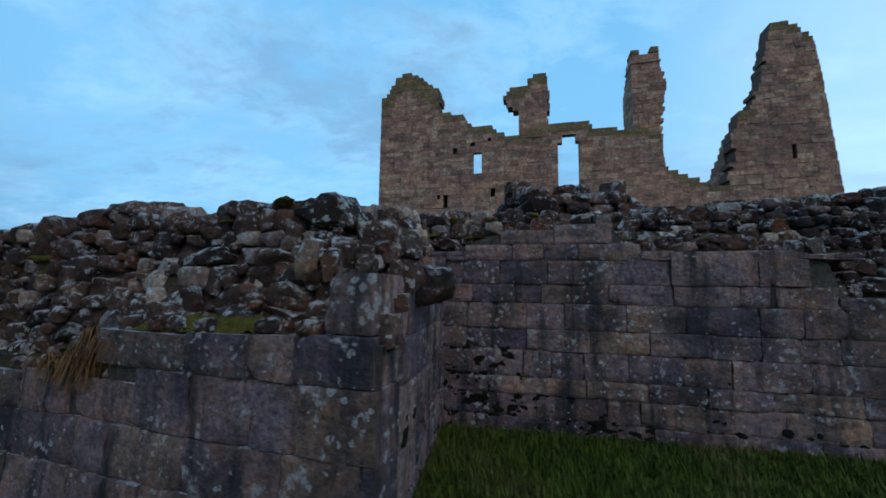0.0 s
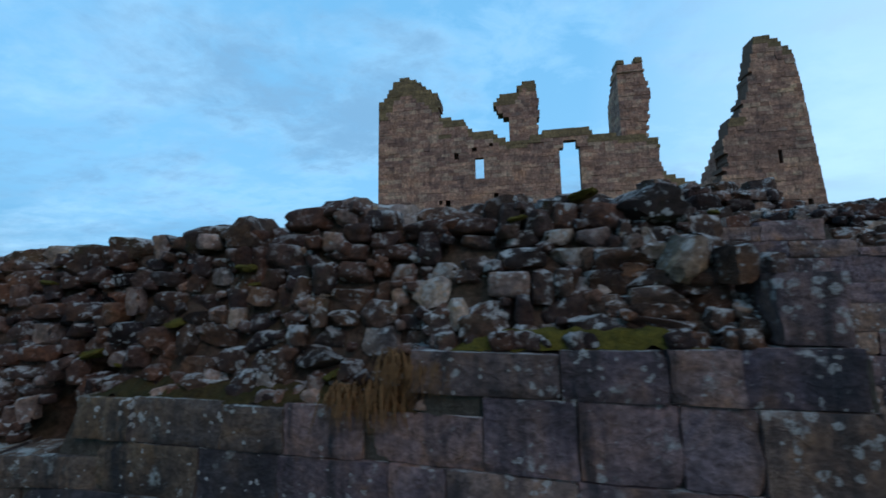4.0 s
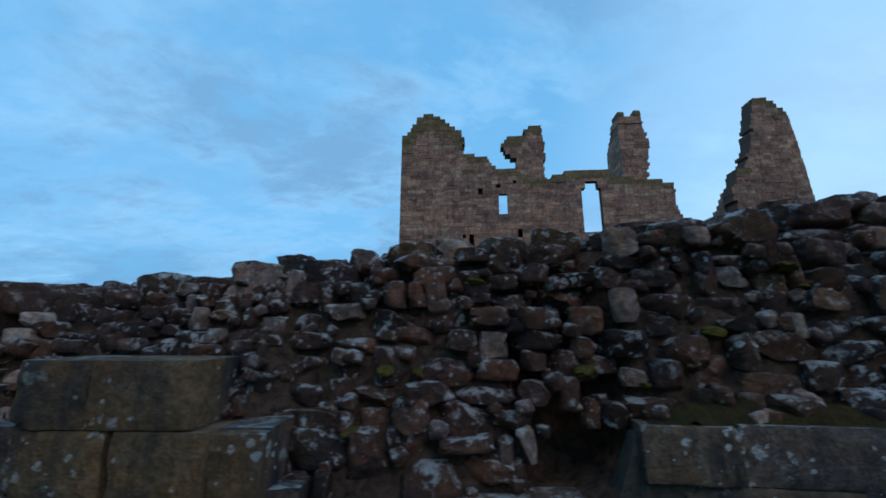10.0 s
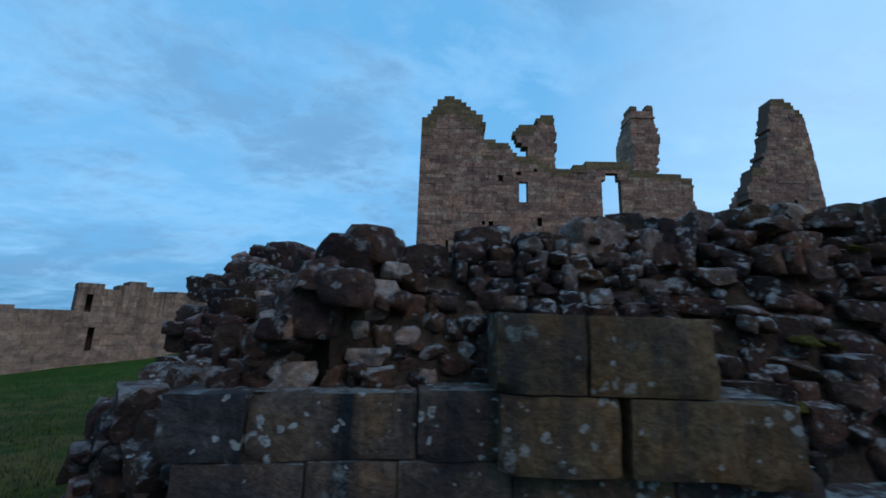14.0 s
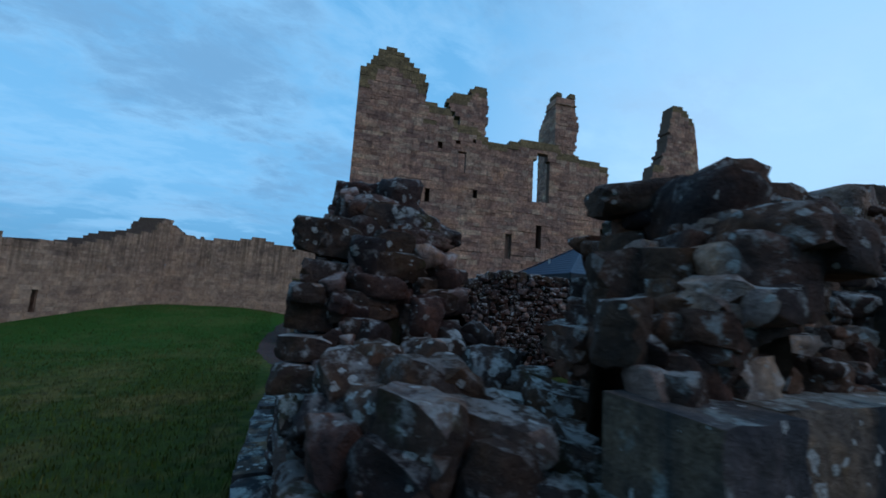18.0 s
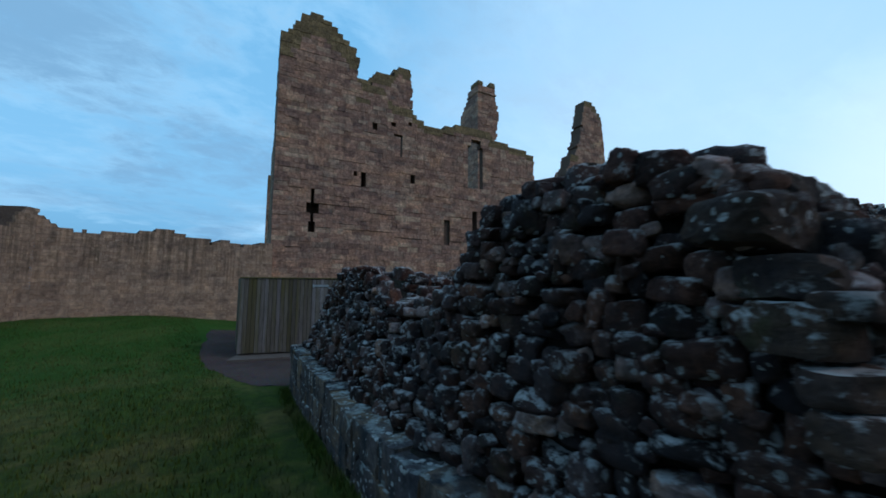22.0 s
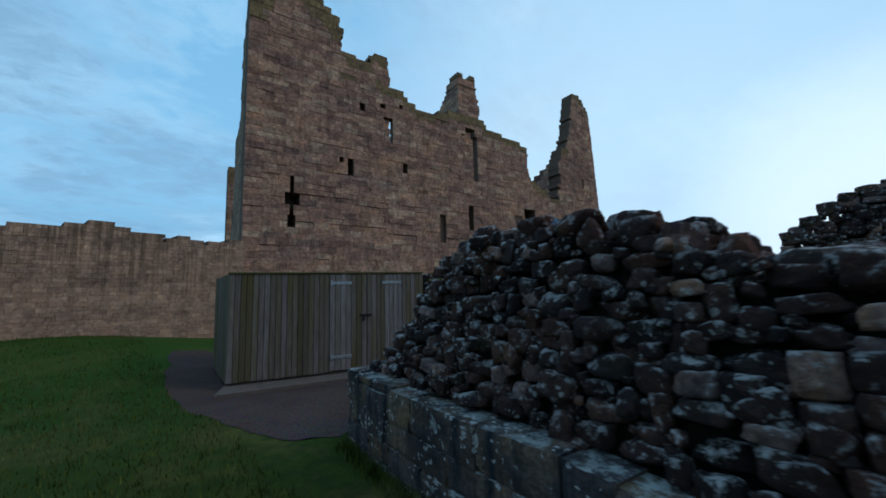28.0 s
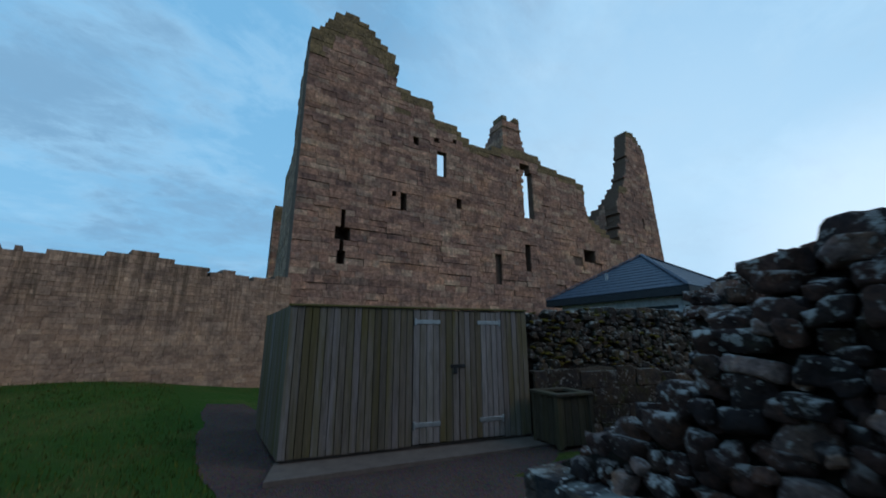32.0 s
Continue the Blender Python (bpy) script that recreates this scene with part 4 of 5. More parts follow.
EAST = Stations([(3.20, 7.0, 0.3, 1.5, 0.08, 0.9), (3.2, 6.62, 0.3, 2.15, 0.08, 0.9), (3.2, 6.2, 0.3, 2.6, 0.08, 0.9), (3.2, 5.7, 0.3, 2.98, 0.08, 0.9), (3.25, 4.6, 0.3, 3.10, 0.08, 1.0), (3.3, 3.9, 0.3, 3.22, 0.08, 1.2), (3.4, 3.55, 0.3, 3.22, 0.08, 1.2)])


def ruin(name, st, label, seed, courses=(0.26, 0.24, 0.28, 0.22), length=(0.32, 0.70), blocks=BLOCK, mat=core_mat, ledge=0.10, upto=None, start=0.0, hollow=None, sink=0.075, shaded=None):
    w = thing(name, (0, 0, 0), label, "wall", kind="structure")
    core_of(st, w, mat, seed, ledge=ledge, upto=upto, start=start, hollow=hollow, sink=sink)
    if courses:
        pointing(st, w, start)
        ashlar_on(st, w, blocks, courses, seed, length, shaded)
    return w, Heap(w)


def south_s(x):
    return float(np.interp(x, SOUTH.rows[:, 0], SOUTH.s))


wall_south, heap = ruin("wall_south", SOUTH, "low ruined wall with dressed grey facing and exposed rubble core", 21, (0.31, 0.28, 0.30, 0.27), (0.26, 0.68), upto=SOUTH.length - 0.22, start=0.10, mat=mortar_mat, sink=0.05, hollow=(south_s(-1.78), south_s(-1.28)), shaded=south_s(-0.25))
rubble_on(SOUTH, heap, DUSKY, BOULDER + BROWN[:8], 22, span=(south_s(-3.1), south_s(-0.9)), skip=(south_s(-1.74), south_s(-1.28), 1.53), tilt=0.7)
rubble_on(SOUTH, heap, DUSKY[:10] + BROWN[:22], SLAB, 28, size=(0.05, 0.19), rowh=0.085, top_size=(0.18, 0.34), top_rows=2, span=(0.0, south_s(-3.1)), filler=0.5, tilt=0.7, out=(-0.035, 0.04))
rubble_on(SOUTH, heap, BROWN, BOULDER + BROWN[:8], 20, span=(south_s(-0.9), SOUTH.length), tilt=0.7)
for k in range(150):
    s_at = rng.uniform(south_s(-1.25), south_s(2.1))
    p, d, inn, pl, top, back, wide = SOUTH.at(s_at)
    e = rng.uniform(0.03, 0.10)
    q = p + inn * rng.uniform(0.07, 0.22)
    heap.add(rng.choice(RUBBLE), (q.x, q.y, pl + e * 0.25), (e * 1.5, e * 1.2, e), (rng.uniform(-0.3, 0.3), rng.uniform(-0.3, 0.3), rng.uniform(0, 3)), own=False)
back_of(SOUTH, heap, 26, sink=0.03, s0=0.35, s1=SOUTH.length - 0.5)
# honey-coloured quoins of a blocked corner
for x, y, z, L, h in ((-3.76, 2.12, 1.665, 0.31, 0.27), (-3.38, 2.07, 1.665, 0.44, 0.27), (-3.70, 2.12, 1.40, 0.40, 0.25), (-3.28, 2.06, 1.40, 0.38, 0.25), (-2.98, 2.05, 1.38, 0.22, 0.27)):
    put("block", rng.choice(QUOIN), wall_south, (x, y + 0.10, z), (L, 0.34, h), (0, 0, -0.13))
# the corner stone standing on the pier
put("block", BLOCK[2], wall_south, (2.33, 1.34, 2.0), (0.24, 0.34, 0.29), (0, 0, -0.22))
for k in range(26):
    x, z = 1.62 + 0.62 * rng.random(), 1.88 + 0.12 * (k % 4)
    e = rng.uniform(0.13, 0.24)
    put("stone", rng.choice(BROWN), wall_south, (x, 1.60 - 0.23 * (x - 1.62) + 0.22 * (z - 1.88), z), (e * 1.25, e * 1.3, 0.135), (rng.uniform(-0.1, 0.1), rng.uniform(-0.12, 0.12), -0.22 + rng.uniform(-0.2, 0.2)))
for k in range(44):
    e, t = rng.uniform(0.07, 0.19), rng.random()
    put("stone", rng.choice(DUSKY), wall_south, (-4.90 + 0.36 * t + rng.uniform(-0.03, 0.03), 2.26 + 0.55 * rng.random(), 1.50 + 0.46 * t), (e, e * 1.2, e * 0.75), (rng.uniform(-0.2, 0.2), rng.uniform(-0.2, 0.2), rng.uniform(-0.3, 0.3)))
core_of(WEST_END, wall_south, mortar_mat, 24, ledge=0.0, sink=0.04)
put("stone", SLAB[3], wall_south, (-4.44, 2.80, 2.10), (0.42, 0.34, 0.13), (0.03, -0.05, -0.5))
rubble_on(WEST_END, heap, DUSKY + BROWN[:10], SLAB, 23, size=(0.09, 0.26), rowh=0.105, top_rows=2, top_size=(0.16, 0.30), ledge=0.0, tilt=0.6)
heap.done()
wall_pier, heap = ruin("wall_pier", PIER_SIDE, "dressed stone return of the pier, dark and damp", 31, (0.31, 0.28), (0.4, 0.8), start=0.45)
rubble_on(PIER_SIDE, heap, BROWN, BROWN, 32, size=(0.08, 0.20), top_rows=2, top_size=(0.14, 0.24))
heap.done()
wall_recess, heap = ruin("wall_recess", RECESS, "coursed squared-stone wall with white lichen and a rubble top", 41, (0.24, 0.17, 0.21, 0.15, 0.23, 0.19), (0.20, 0.58), mat=mortar_mat, sink=0.05)
rubble_on(RECESS, heap, BROWN + DUSKY[:10], BROWN + BOULDER[:8], 42, size=(0.08, 0.26), rowh=0.105, top_rows=4, top_size=(0.10, 0.28))
back_of(RECESS, heap, 43)
heap.done()
wall_west, heap = ruin("wall_west", WEST, "thick collapsed rubble wall on a low dressed plinth", 51, (0.22, 0.19, 0.21), (0.18, 0.50), ledge=0.20, shaded=99.0, sink=0.11)
turn = float(WEST.s[18])
rubble_on(WEST, heap, BOULDER + RUBBLE[:12], BOULDER, 53, size=(0.14, 0.38), rowh=0.15, span=(turn - 0.1, WEST.length), top_size=(0.16, 0.30), top_rows=4, ledge=0.02)
rubble_on(STUMP_SOUTH, heap, SLAB, SLAB, 54, size=(0.14, 0.36), rowh=0.105, top_rows=2, top_size=(0.22, 0.36), ledge=0.0, tilt=0.45)
rubble_on(STUMP_EAST, heap, SLAB, SLAB, 55, size=(0.16, 0.44), rowh=0.115, top_rows=1, ledge=0.0, tilt=0.45)
rubble_on(WEST, heap, RUBBLE[:24] + DUSKY[:12] + BROWN[:9], BOULDER, 52, size=(0.08, 0.29), rowh=0.115, top_size=(0.18, 0.36), span=(0.0, turn), ledge=0.20)
back_of(WEST, heap, 56, ledge=0.20, sink=0.11, s1=turn)
heap.done()
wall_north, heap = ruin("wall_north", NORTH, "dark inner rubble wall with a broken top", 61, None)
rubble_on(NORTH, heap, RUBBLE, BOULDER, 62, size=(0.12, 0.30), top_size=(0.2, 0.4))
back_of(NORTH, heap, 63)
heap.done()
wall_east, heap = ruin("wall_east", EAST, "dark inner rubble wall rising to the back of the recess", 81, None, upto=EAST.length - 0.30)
rubble_on(EAST, heap, RUBBLE, BOULDER, 82, size=(0.12, 0.34), top_size=(0.2, 0.4), top_rows=4)
back_of(EAST, heap, 83)
for k in range(40):
    e = rng.uniform(0.14, 0.28)
    put("stone", rng.choice(DUSKY), wall_east, (3.45 + 1.25 * rng.random(), 3.72 + rng.uniform(-0.05, 0.1), 2.70 + 0.13 * (k % 4)), (e * 1.25, e * 1.2, 0.15), (rng.uniform(-0.15, 0.15), rng.uniform(-0.15, 0.15), rng.uniform(-0.4, 0.4)))
heap.done()
wall_mossy, heap = ruin("wall_mossy", MOSS_WALL, "old wall of squared stones overgrown with yellow moss", 71, (0.30, 0.26), blocks=MBLOCK)
rubble_on(MOSS_WALL, heap, MOSSY, MOSSY, 72, size=(0.12, 0.32), top_rows=1, top_size=(0.2, 0.4))
heap.done()


def moss_strip(st, s0, s1, out0, out1, parent, seed, mat=moss_mat):
    """An uneven cushion of moss along a ledge."""
    n = int((s1 - s0) / 0.03)
    V, F = [], []
    for i in range(n + 1):
        s = s0 + (s1 - s0) * i / n
        p, d, inn, pl, top, back, wide = st.at(s)
        t = min(1, i / 6, (n - i) / 6)
        for k in range(7):
            o = out0 + (out1 - out0) * k / 6 + 0.02 * noise.noise(Vector((s * 9, k, seed)))
            z = pl + t * (0.065 * math.sin(math.pi * k / 6) + 0.04 * k / 6 + 0.035 * noise.noise(Vector((s * 14, k * 0.9, seed)))) - 0.01
            q = p + inn * o
            V.append((q.x, q.y, z))
    for i in range(n):
        for k in range(6):
            a = i * 7 + k
            F.append((a, a + 7, a + 8, a + 1))
    raw("moss_cushion", V, [f[::-1] for f in F], mat, parent, "yellow-green moss along the ledge", flat=False)


moss_strip(SOUTH, south_s(0.85), south_s(1.95), 0.03, 0.15, wall_south, 1)
moss_strip(SOUTH, south_s(-1.25), south_s(0.70), 0.02, 0.24, wall_south, 2, brown_moss_mat)


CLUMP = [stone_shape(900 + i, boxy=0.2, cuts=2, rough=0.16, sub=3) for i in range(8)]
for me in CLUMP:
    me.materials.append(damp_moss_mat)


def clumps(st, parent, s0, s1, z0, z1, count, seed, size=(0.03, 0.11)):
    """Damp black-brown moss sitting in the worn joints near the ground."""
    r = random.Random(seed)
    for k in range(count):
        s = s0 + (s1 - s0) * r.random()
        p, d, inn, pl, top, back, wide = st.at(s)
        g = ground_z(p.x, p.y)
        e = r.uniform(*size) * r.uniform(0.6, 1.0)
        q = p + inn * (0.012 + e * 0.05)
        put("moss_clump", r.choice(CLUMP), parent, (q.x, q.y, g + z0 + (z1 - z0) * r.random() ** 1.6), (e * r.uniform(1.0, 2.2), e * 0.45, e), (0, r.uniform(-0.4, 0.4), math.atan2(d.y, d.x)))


MOSS_PATCH = [stone_shape(930 + i, boxy=0.1, cuts=1, rough=0.2, sub=3) for i in range(5)]
for me in MOSS_PATCH:
    me.materials.append(moss_mat)


def moss_on_top(st, parent, s0, s1, count, seed):
    """Yellow-green cushions between the stones of the broken top."""
    r = random.Random(seed)
    for k in range(count):
        p, d, inn, pl, top, back, wide = st.at(s0 + (s1 - s0) * r.random())
        t = r.random()
        q = p + inn * (0.08 + back * t + r.uniform(0.0, 0.06))
        e = r.uniform(0.05, 0.13)
        put("moss_patch", r.choice(MOSS_PATCH), parent, (q.x, q.y, pl + (top - pl) * t + r.uniform(-0.02, 0.03)), (e * 1.5, e, e * 0.5), (r.uniform(-0.3, 0.3), r.uniform(-0.3, 0.3), r.uniform(0, 3)))


moss_on_top(SOUTH, wall_south, south_s(-2.9), SOUTH.length - 0.2, 16, 7)
moss_on_top(RECESS, wall_recess, 0.8, 6.0, 16, 8)
moss_on_top(MOSS_WALL, wall_mossy, 0.1, 3.0, 85, 9)
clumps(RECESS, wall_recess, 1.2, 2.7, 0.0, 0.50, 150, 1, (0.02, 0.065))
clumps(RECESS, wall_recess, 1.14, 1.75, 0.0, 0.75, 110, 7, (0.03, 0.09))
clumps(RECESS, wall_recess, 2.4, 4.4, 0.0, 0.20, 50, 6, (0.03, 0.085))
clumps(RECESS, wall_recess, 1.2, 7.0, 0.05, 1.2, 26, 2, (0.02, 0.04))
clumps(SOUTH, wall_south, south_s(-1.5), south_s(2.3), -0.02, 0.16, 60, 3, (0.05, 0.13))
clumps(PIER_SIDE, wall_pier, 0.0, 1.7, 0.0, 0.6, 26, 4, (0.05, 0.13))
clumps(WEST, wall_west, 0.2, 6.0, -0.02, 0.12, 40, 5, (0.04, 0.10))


def dry_tuft(loc, count, seed, reach=0.22):
    """Withered grass hanging from a joint: thin bent blades, two segments each."""
    r = random.Random(seed)
    V, F = [], []
    for _ in range(count):
        a, L = r.uniform(-2.6, -0.5), reach * r.uniform(0.4, 1.0)
        o = Vector((r.uniform(-0.17, 0.17), r.uniform(-0.03, 0.06), r.uniform(-0.03, 0.03)))
        out = Vector((math.cos(a), math.sin(a), 0))
        side = Vector((-out.y, out.x, 0)) * r.uniform(0.002, 0.005)
        p1 = o + out * L * 0.35 + Vector((0, 0, L * r.uniform(0.15, 0.5)))
        p2 = o + out * L * 0.75 + Vector((0, 0, -L * r.uniform(0.1, 0.9)))
        k = len(V)
        V += [tuple(o - side), tuple(o + side), tuple(p1 + side), tuple(p1 - side), tuple(p2)]
        F += [(k, k + 1, k + 2, k + 3), (k + 3, k + 2, k + 4)]
    t = thing("dry_grass_tuft", loc, "withered brown grass hanging from a joint of the wall", "plant")
    ob = raw("blade_clump", V, F, withered_mat, t)
    tagged(ob, kind="stuff")


p, d, inn, pl, top, back, wide = SOUTH.at(south_s(0.70))
dry_tuft((p.x, p.y + 0.07, 1.72), 420, 1, 0.2)
dry_tuft((p.x - 0.25, p.y + 0.08, 1.57), 300, 2, 0.2)


# ---- masonry far off: rows of blocks on a core, with openings ----
def masonry(name, label, O, D, length, top, openings, thick, mats, seed, h=(0.25, 0.33), blk=(0.30, 0.72), base=0.0, own=None, category="wall", rough=0.014, bands=(), topmoss=None, cap=296, splays=(), into=None, clean=1e9, jag=0.0):
    """openings: u0, u1, z0, z1, depth (0: right through). own: a test for the blocks that are pieces of their own."""
    r = random.Random(seed)
    O, D = Vector(O), Vector((D[0], D[1], 0)).normalized()
    inn = Vector((-D.y, D.x, 0))
    w = None if into else thing(name, (0, 0, 0), label, category, kind="structure")
    cv, cf, bv, bf, tv, tf, owned, own_blocks = [], [], [], [], [], [], 0, []

    def corner(u, d, z):
        q = O + D * u + inn * d
        return (q.x, q.y, z)

    def add_box(V, F, u0, u1, d0, d1, z0, z1, j=0.0):
        b = len(V)
        f = lambda: r.uniform(-j, j)
        V += [corner(u0 + abs(f()), d0 + f(), z0 + abs(f())), corner(u1 - abs(f()), d0 + f(), z0 + abs(f())), corner(u1, d1, z0), corner(u0, d1, z0), corner(u0 + abs(f()), d0 + f(), z1 - abs(f())), corner(u1 - abs(f()), d0 + f(), z1 - abs(f())), corner(u1, d1, z1), corner(u0, d1, z1)]
        F += [tuple(b + i for i in q) for q in ((3, 2, 1, 0), (4, 5, 6, 7), (0, 1, 5, 4), (1, 2, 6, 5), (2, 3, 7, 6), (3, 0, 4, 7))]

    zs = base
    zmax = max(p[1] for p in top)
    tu, tz = [p[0] for p in top], [p[1] for p in top]
    step = 0.04
    us = np.arange(0, length + 1e-6, step)
    tops = np.interp(us, tu, tz) + jag * np.array([noise.noise(Vector((u * 1.9, seed, 0))) + 0.8 * noise.noise(Vector((u * 5.5, seed, 3))) for u in us])
    while zs < zmax:
        hh = r.uniform(*h)
        zm = zs + hh / 2
        solid = tops > zm
        deep = np.zeros(len(us))
        for u0, u1, z0, z1, dep in openings:
            if z0 < zm < z1:
                hit = (us >= u0) & (us <= u1)
                deep[hit] = -1 if dep == 0 else dep
        backs = np.full(len(us), thick)
        for u0, u1, z0, z1, back in splays:
            if z0 < zm < z1:
                backs[(us >= u0) & (us <= u1)] = back
        i = 0
        while i < len(us):
            if not solid[i]:
                i += 1
                continue
            j = i
            while j + 1 < len(us) and solid[j + 1] and deep[j + 1] == deep[i] and backs[j + 1] == backs[i]:
                j += 1
            u0, u1 = float(us[i]), float(us[j]) + step
            if deep[i] >= 0:
                ragged0 = i > 0 and not solid[i - 1]
                ragged1 = j + 1 < len(us) and not solid[j + 1] and u1 < clean
                a = u0 + (r.uniform(-0.12, 0.16) if ragged0 else 0)
                b = u1 + (r.uniform(-0.16, 0.12) if ragged1 else 0)
                if b - a < 0.25:
                    a, b = u0, u1
                if b - a > 0.05:
                    front = 0.08 if deep[i] == 0 else float(deep[i])
                    add_box(cv, cf, a, b, front, float(backs[i]), zs, zs + hh)
                    if deep[i] == 0:
                        s = a
                        while s < b - 0.02:
                            L = r.uniform(*blk)
                            e = min(b, s + L)
                            if b - e < 0.12:
                                e = b
                            pit = 0.0
                            for z0, z1, amt in bands:
                                if z0 < zm < z1:
                                    pit = amt * max(0.0, noise.noise(Vector((s * 0.85, zm * 2.6, seed))) * 2.0 - 0.12) * r.uniform(0.7, 1.1)
                            d0 = r.uniform(-rough, rough) + pit * 0.35
                            open_bed = min(0.035, pit * r.uniform(0.1, 0.35)) if pit > 0.03 else 0.0
                            mossy = topmoss and zm > float(np.interp((s + e) / 2, tu, tz)) - topmoss(s)
                            if own and owned < cap and own((s + e) / 2, zm):
                                V, F = [], []
                                add_box(V, F, s + 0.001, e - 0.001, d0, 0.30, zs + 0.001, zs + hh - 0.001 - open_bed, 0.003)
                                own_blocks.append((V, F))
                                owned += 1
                            else:
                                add_box(tv if mossy else bv, tf if mossy else bf, s + 0.001, e - 0.001, d0, 0.30, zs + 0.001, zs + hh - 0.001 - open_bed, 0.003)
                            s = e
            i = j + 1
        zs += hh
    if into:
        w = raw(name, cv, cf, mats[1], into, label)
    else:
        raw("core", cv, cf, mats[1], w, "rough stone behind the facing")
    for V, F in own_blocks:
        raw("block", V, F, mats[0], w)
    tagged(raw("facing", bv, bf, mats[0], w, "coursed weathered blocks"), kind="stuff")
    if tv:
        tagged(raw("mossy_top", tv, tf, mats[2], w, "mossy yellow-brown blocks at the broken top"), kind="stuff")
    return w


FO, FD = (-2.93, 21.98, 0), (0.9837, -0.1800)
FACADE_TOP = [(0, 14.1), (0.3, 14.3), (0.62, 14.7), (0.95, 15.3), (1.4, 15.75), (2.1, 15.55), (2.8, 15.05), (3.4, 14.6), (3.86, 14.05), (3.96, 12.7), (5.45, 12.6), (5.62, 12.1), (6.1, 11.65), (7.1, 11.55), (7.6, 11.15), (8.4, 10.9), (9.2, 11.05), (10.0, 11.4), (11.1, 11.5),
              (12.45, 11.4), (12.7, 10.9), (13.7, 11.0), (14.1, 10.75), (15.85, 10.55), (16.05, 10.3), (16.1, 8.6), (16.6, 8.3), (17.3, 7.95), (17.9, 7.6), (18.5, 7.3), (18.9, 7.4), (19.2, 8.6), (19.35, 10.3), (19.6, 10.9), (20.0, 11.3), (20.3, 12.0), (20.62, 12.7), (20.85, 13.5), (21.0, 14.3), (21.1, 15.0), (21.2, 15.75), (21.6, 15.7), (22.3, 15.4), (22.7, 15.0), (22.95, 14.6), (23.15, 13.0), (23.32, 10.5), (23.5, 8.0), (23.65, 5.5), (23.8, 1.5), (23.9, -0.9)]
FACADE_HOLES = [(6.88, 7.06, 10.62, 10.82, 0), (5.82, 6.1, 10.5, 10.72, 0.4), (4.75, 5.0, 10.1, 10.4, 0.35), (5.98, 6.48, 8.85, 10.05, 0), (10.84, 11.92, 7.60, 10.20, 0), (11.05, 11.78, 10.2, 10.62, 0),
                (4.2, 4.44, 6.85, 7.6, 0.9), (3.78, 3.98, 7.3, 7.6, 0.7), (7.02, 7.30, 7.25, 7.95, 0.9), (1.72, 1.86, 4.3, 6.3, 0.9), (1.64, 1.94, 4.3, 4.75, 0.9), (1.5, 2.1, 5.25, 5.6, 0.9),
                (11.14, 11.48, 4.7, 6.05, 0.9), (15.6, 16.55, 5.75, 6.4, 0.9), (9.2, 9.56, 3.9, 5.3, 0.20), (21.72, 21.88, 8.55, 9.25, 0.9), (22.75, 22.98, 4.9, 6.6, 0.9), (20.4, 21.4, -0.2, 2.55, 0.9), (20.65, 21.15, 2.55, 3.0, 0.9)]
CASTLE = thing("castle_gatehouse", (0, 0, 0), "tall roofless gatehouse ruin of pinkish-brown sandstone with arrow slits", "castle")
masonry("front_wall", "coursed sandstone front with arrow slits and a broken skyline", FO, FD, 24.4, FACADE_TOP, FACADE_HOLES, 0.95, (castle_mat, castle_core_mat, castle_top_mat), 5,
                 base=-0.9, h=(0.19, 0.28), blk=(0.28, 0.80), own=lambda u, z: u < 9.5 and 1.4 < z < 5.2, into=CASTLE, bands=((4.0, 6.2, 0.26), (2.6, 4.0, 0.10), (5.9, 8.2, 0.08), (8.2, 16.0, 0.045)),
                 topmoss=lambda u: 1.3 if u < 4 else 0.45,
                 clean=22.95,
                 splays=((10.5, 13.3, 7.4, 10.9, 0.42), (5.6, 7.4, 8.7, 11.0, 0.32)))
BO = Vector(FO) + Vector((0.18, 0.9837, 0)) * 8.8
masonry("rear_wall", "broken rear wall of the gatehouse with a chimney stub", BO, FD, 20.5,
        [(0, 9), (6.9, 9), (7.0, 17.6), (7.15, 18.35), (7.6, 18.75), (8.5, 18.7), (8.9, 18.9), (9.2, 19.5), (9.6, 19.75), (10.45, 19.65), (10.6, 19.3), (10.64, 9.5), (14, 9.2), (20.5, 8.6)],
        [(6.8, 7.3, 8.5, 17.5, 0), (6.8, 7.75, 8.5, 17.15, 0), (6.8, 8.2, 8.5, 16.8, 0)], 1.0, (castle_mat, castle_core_mat, castle_top_mat), 6, base=-0.9, h=(0.28, 0.36), topmoss=lambda u: 0.8, into=CASTLE)


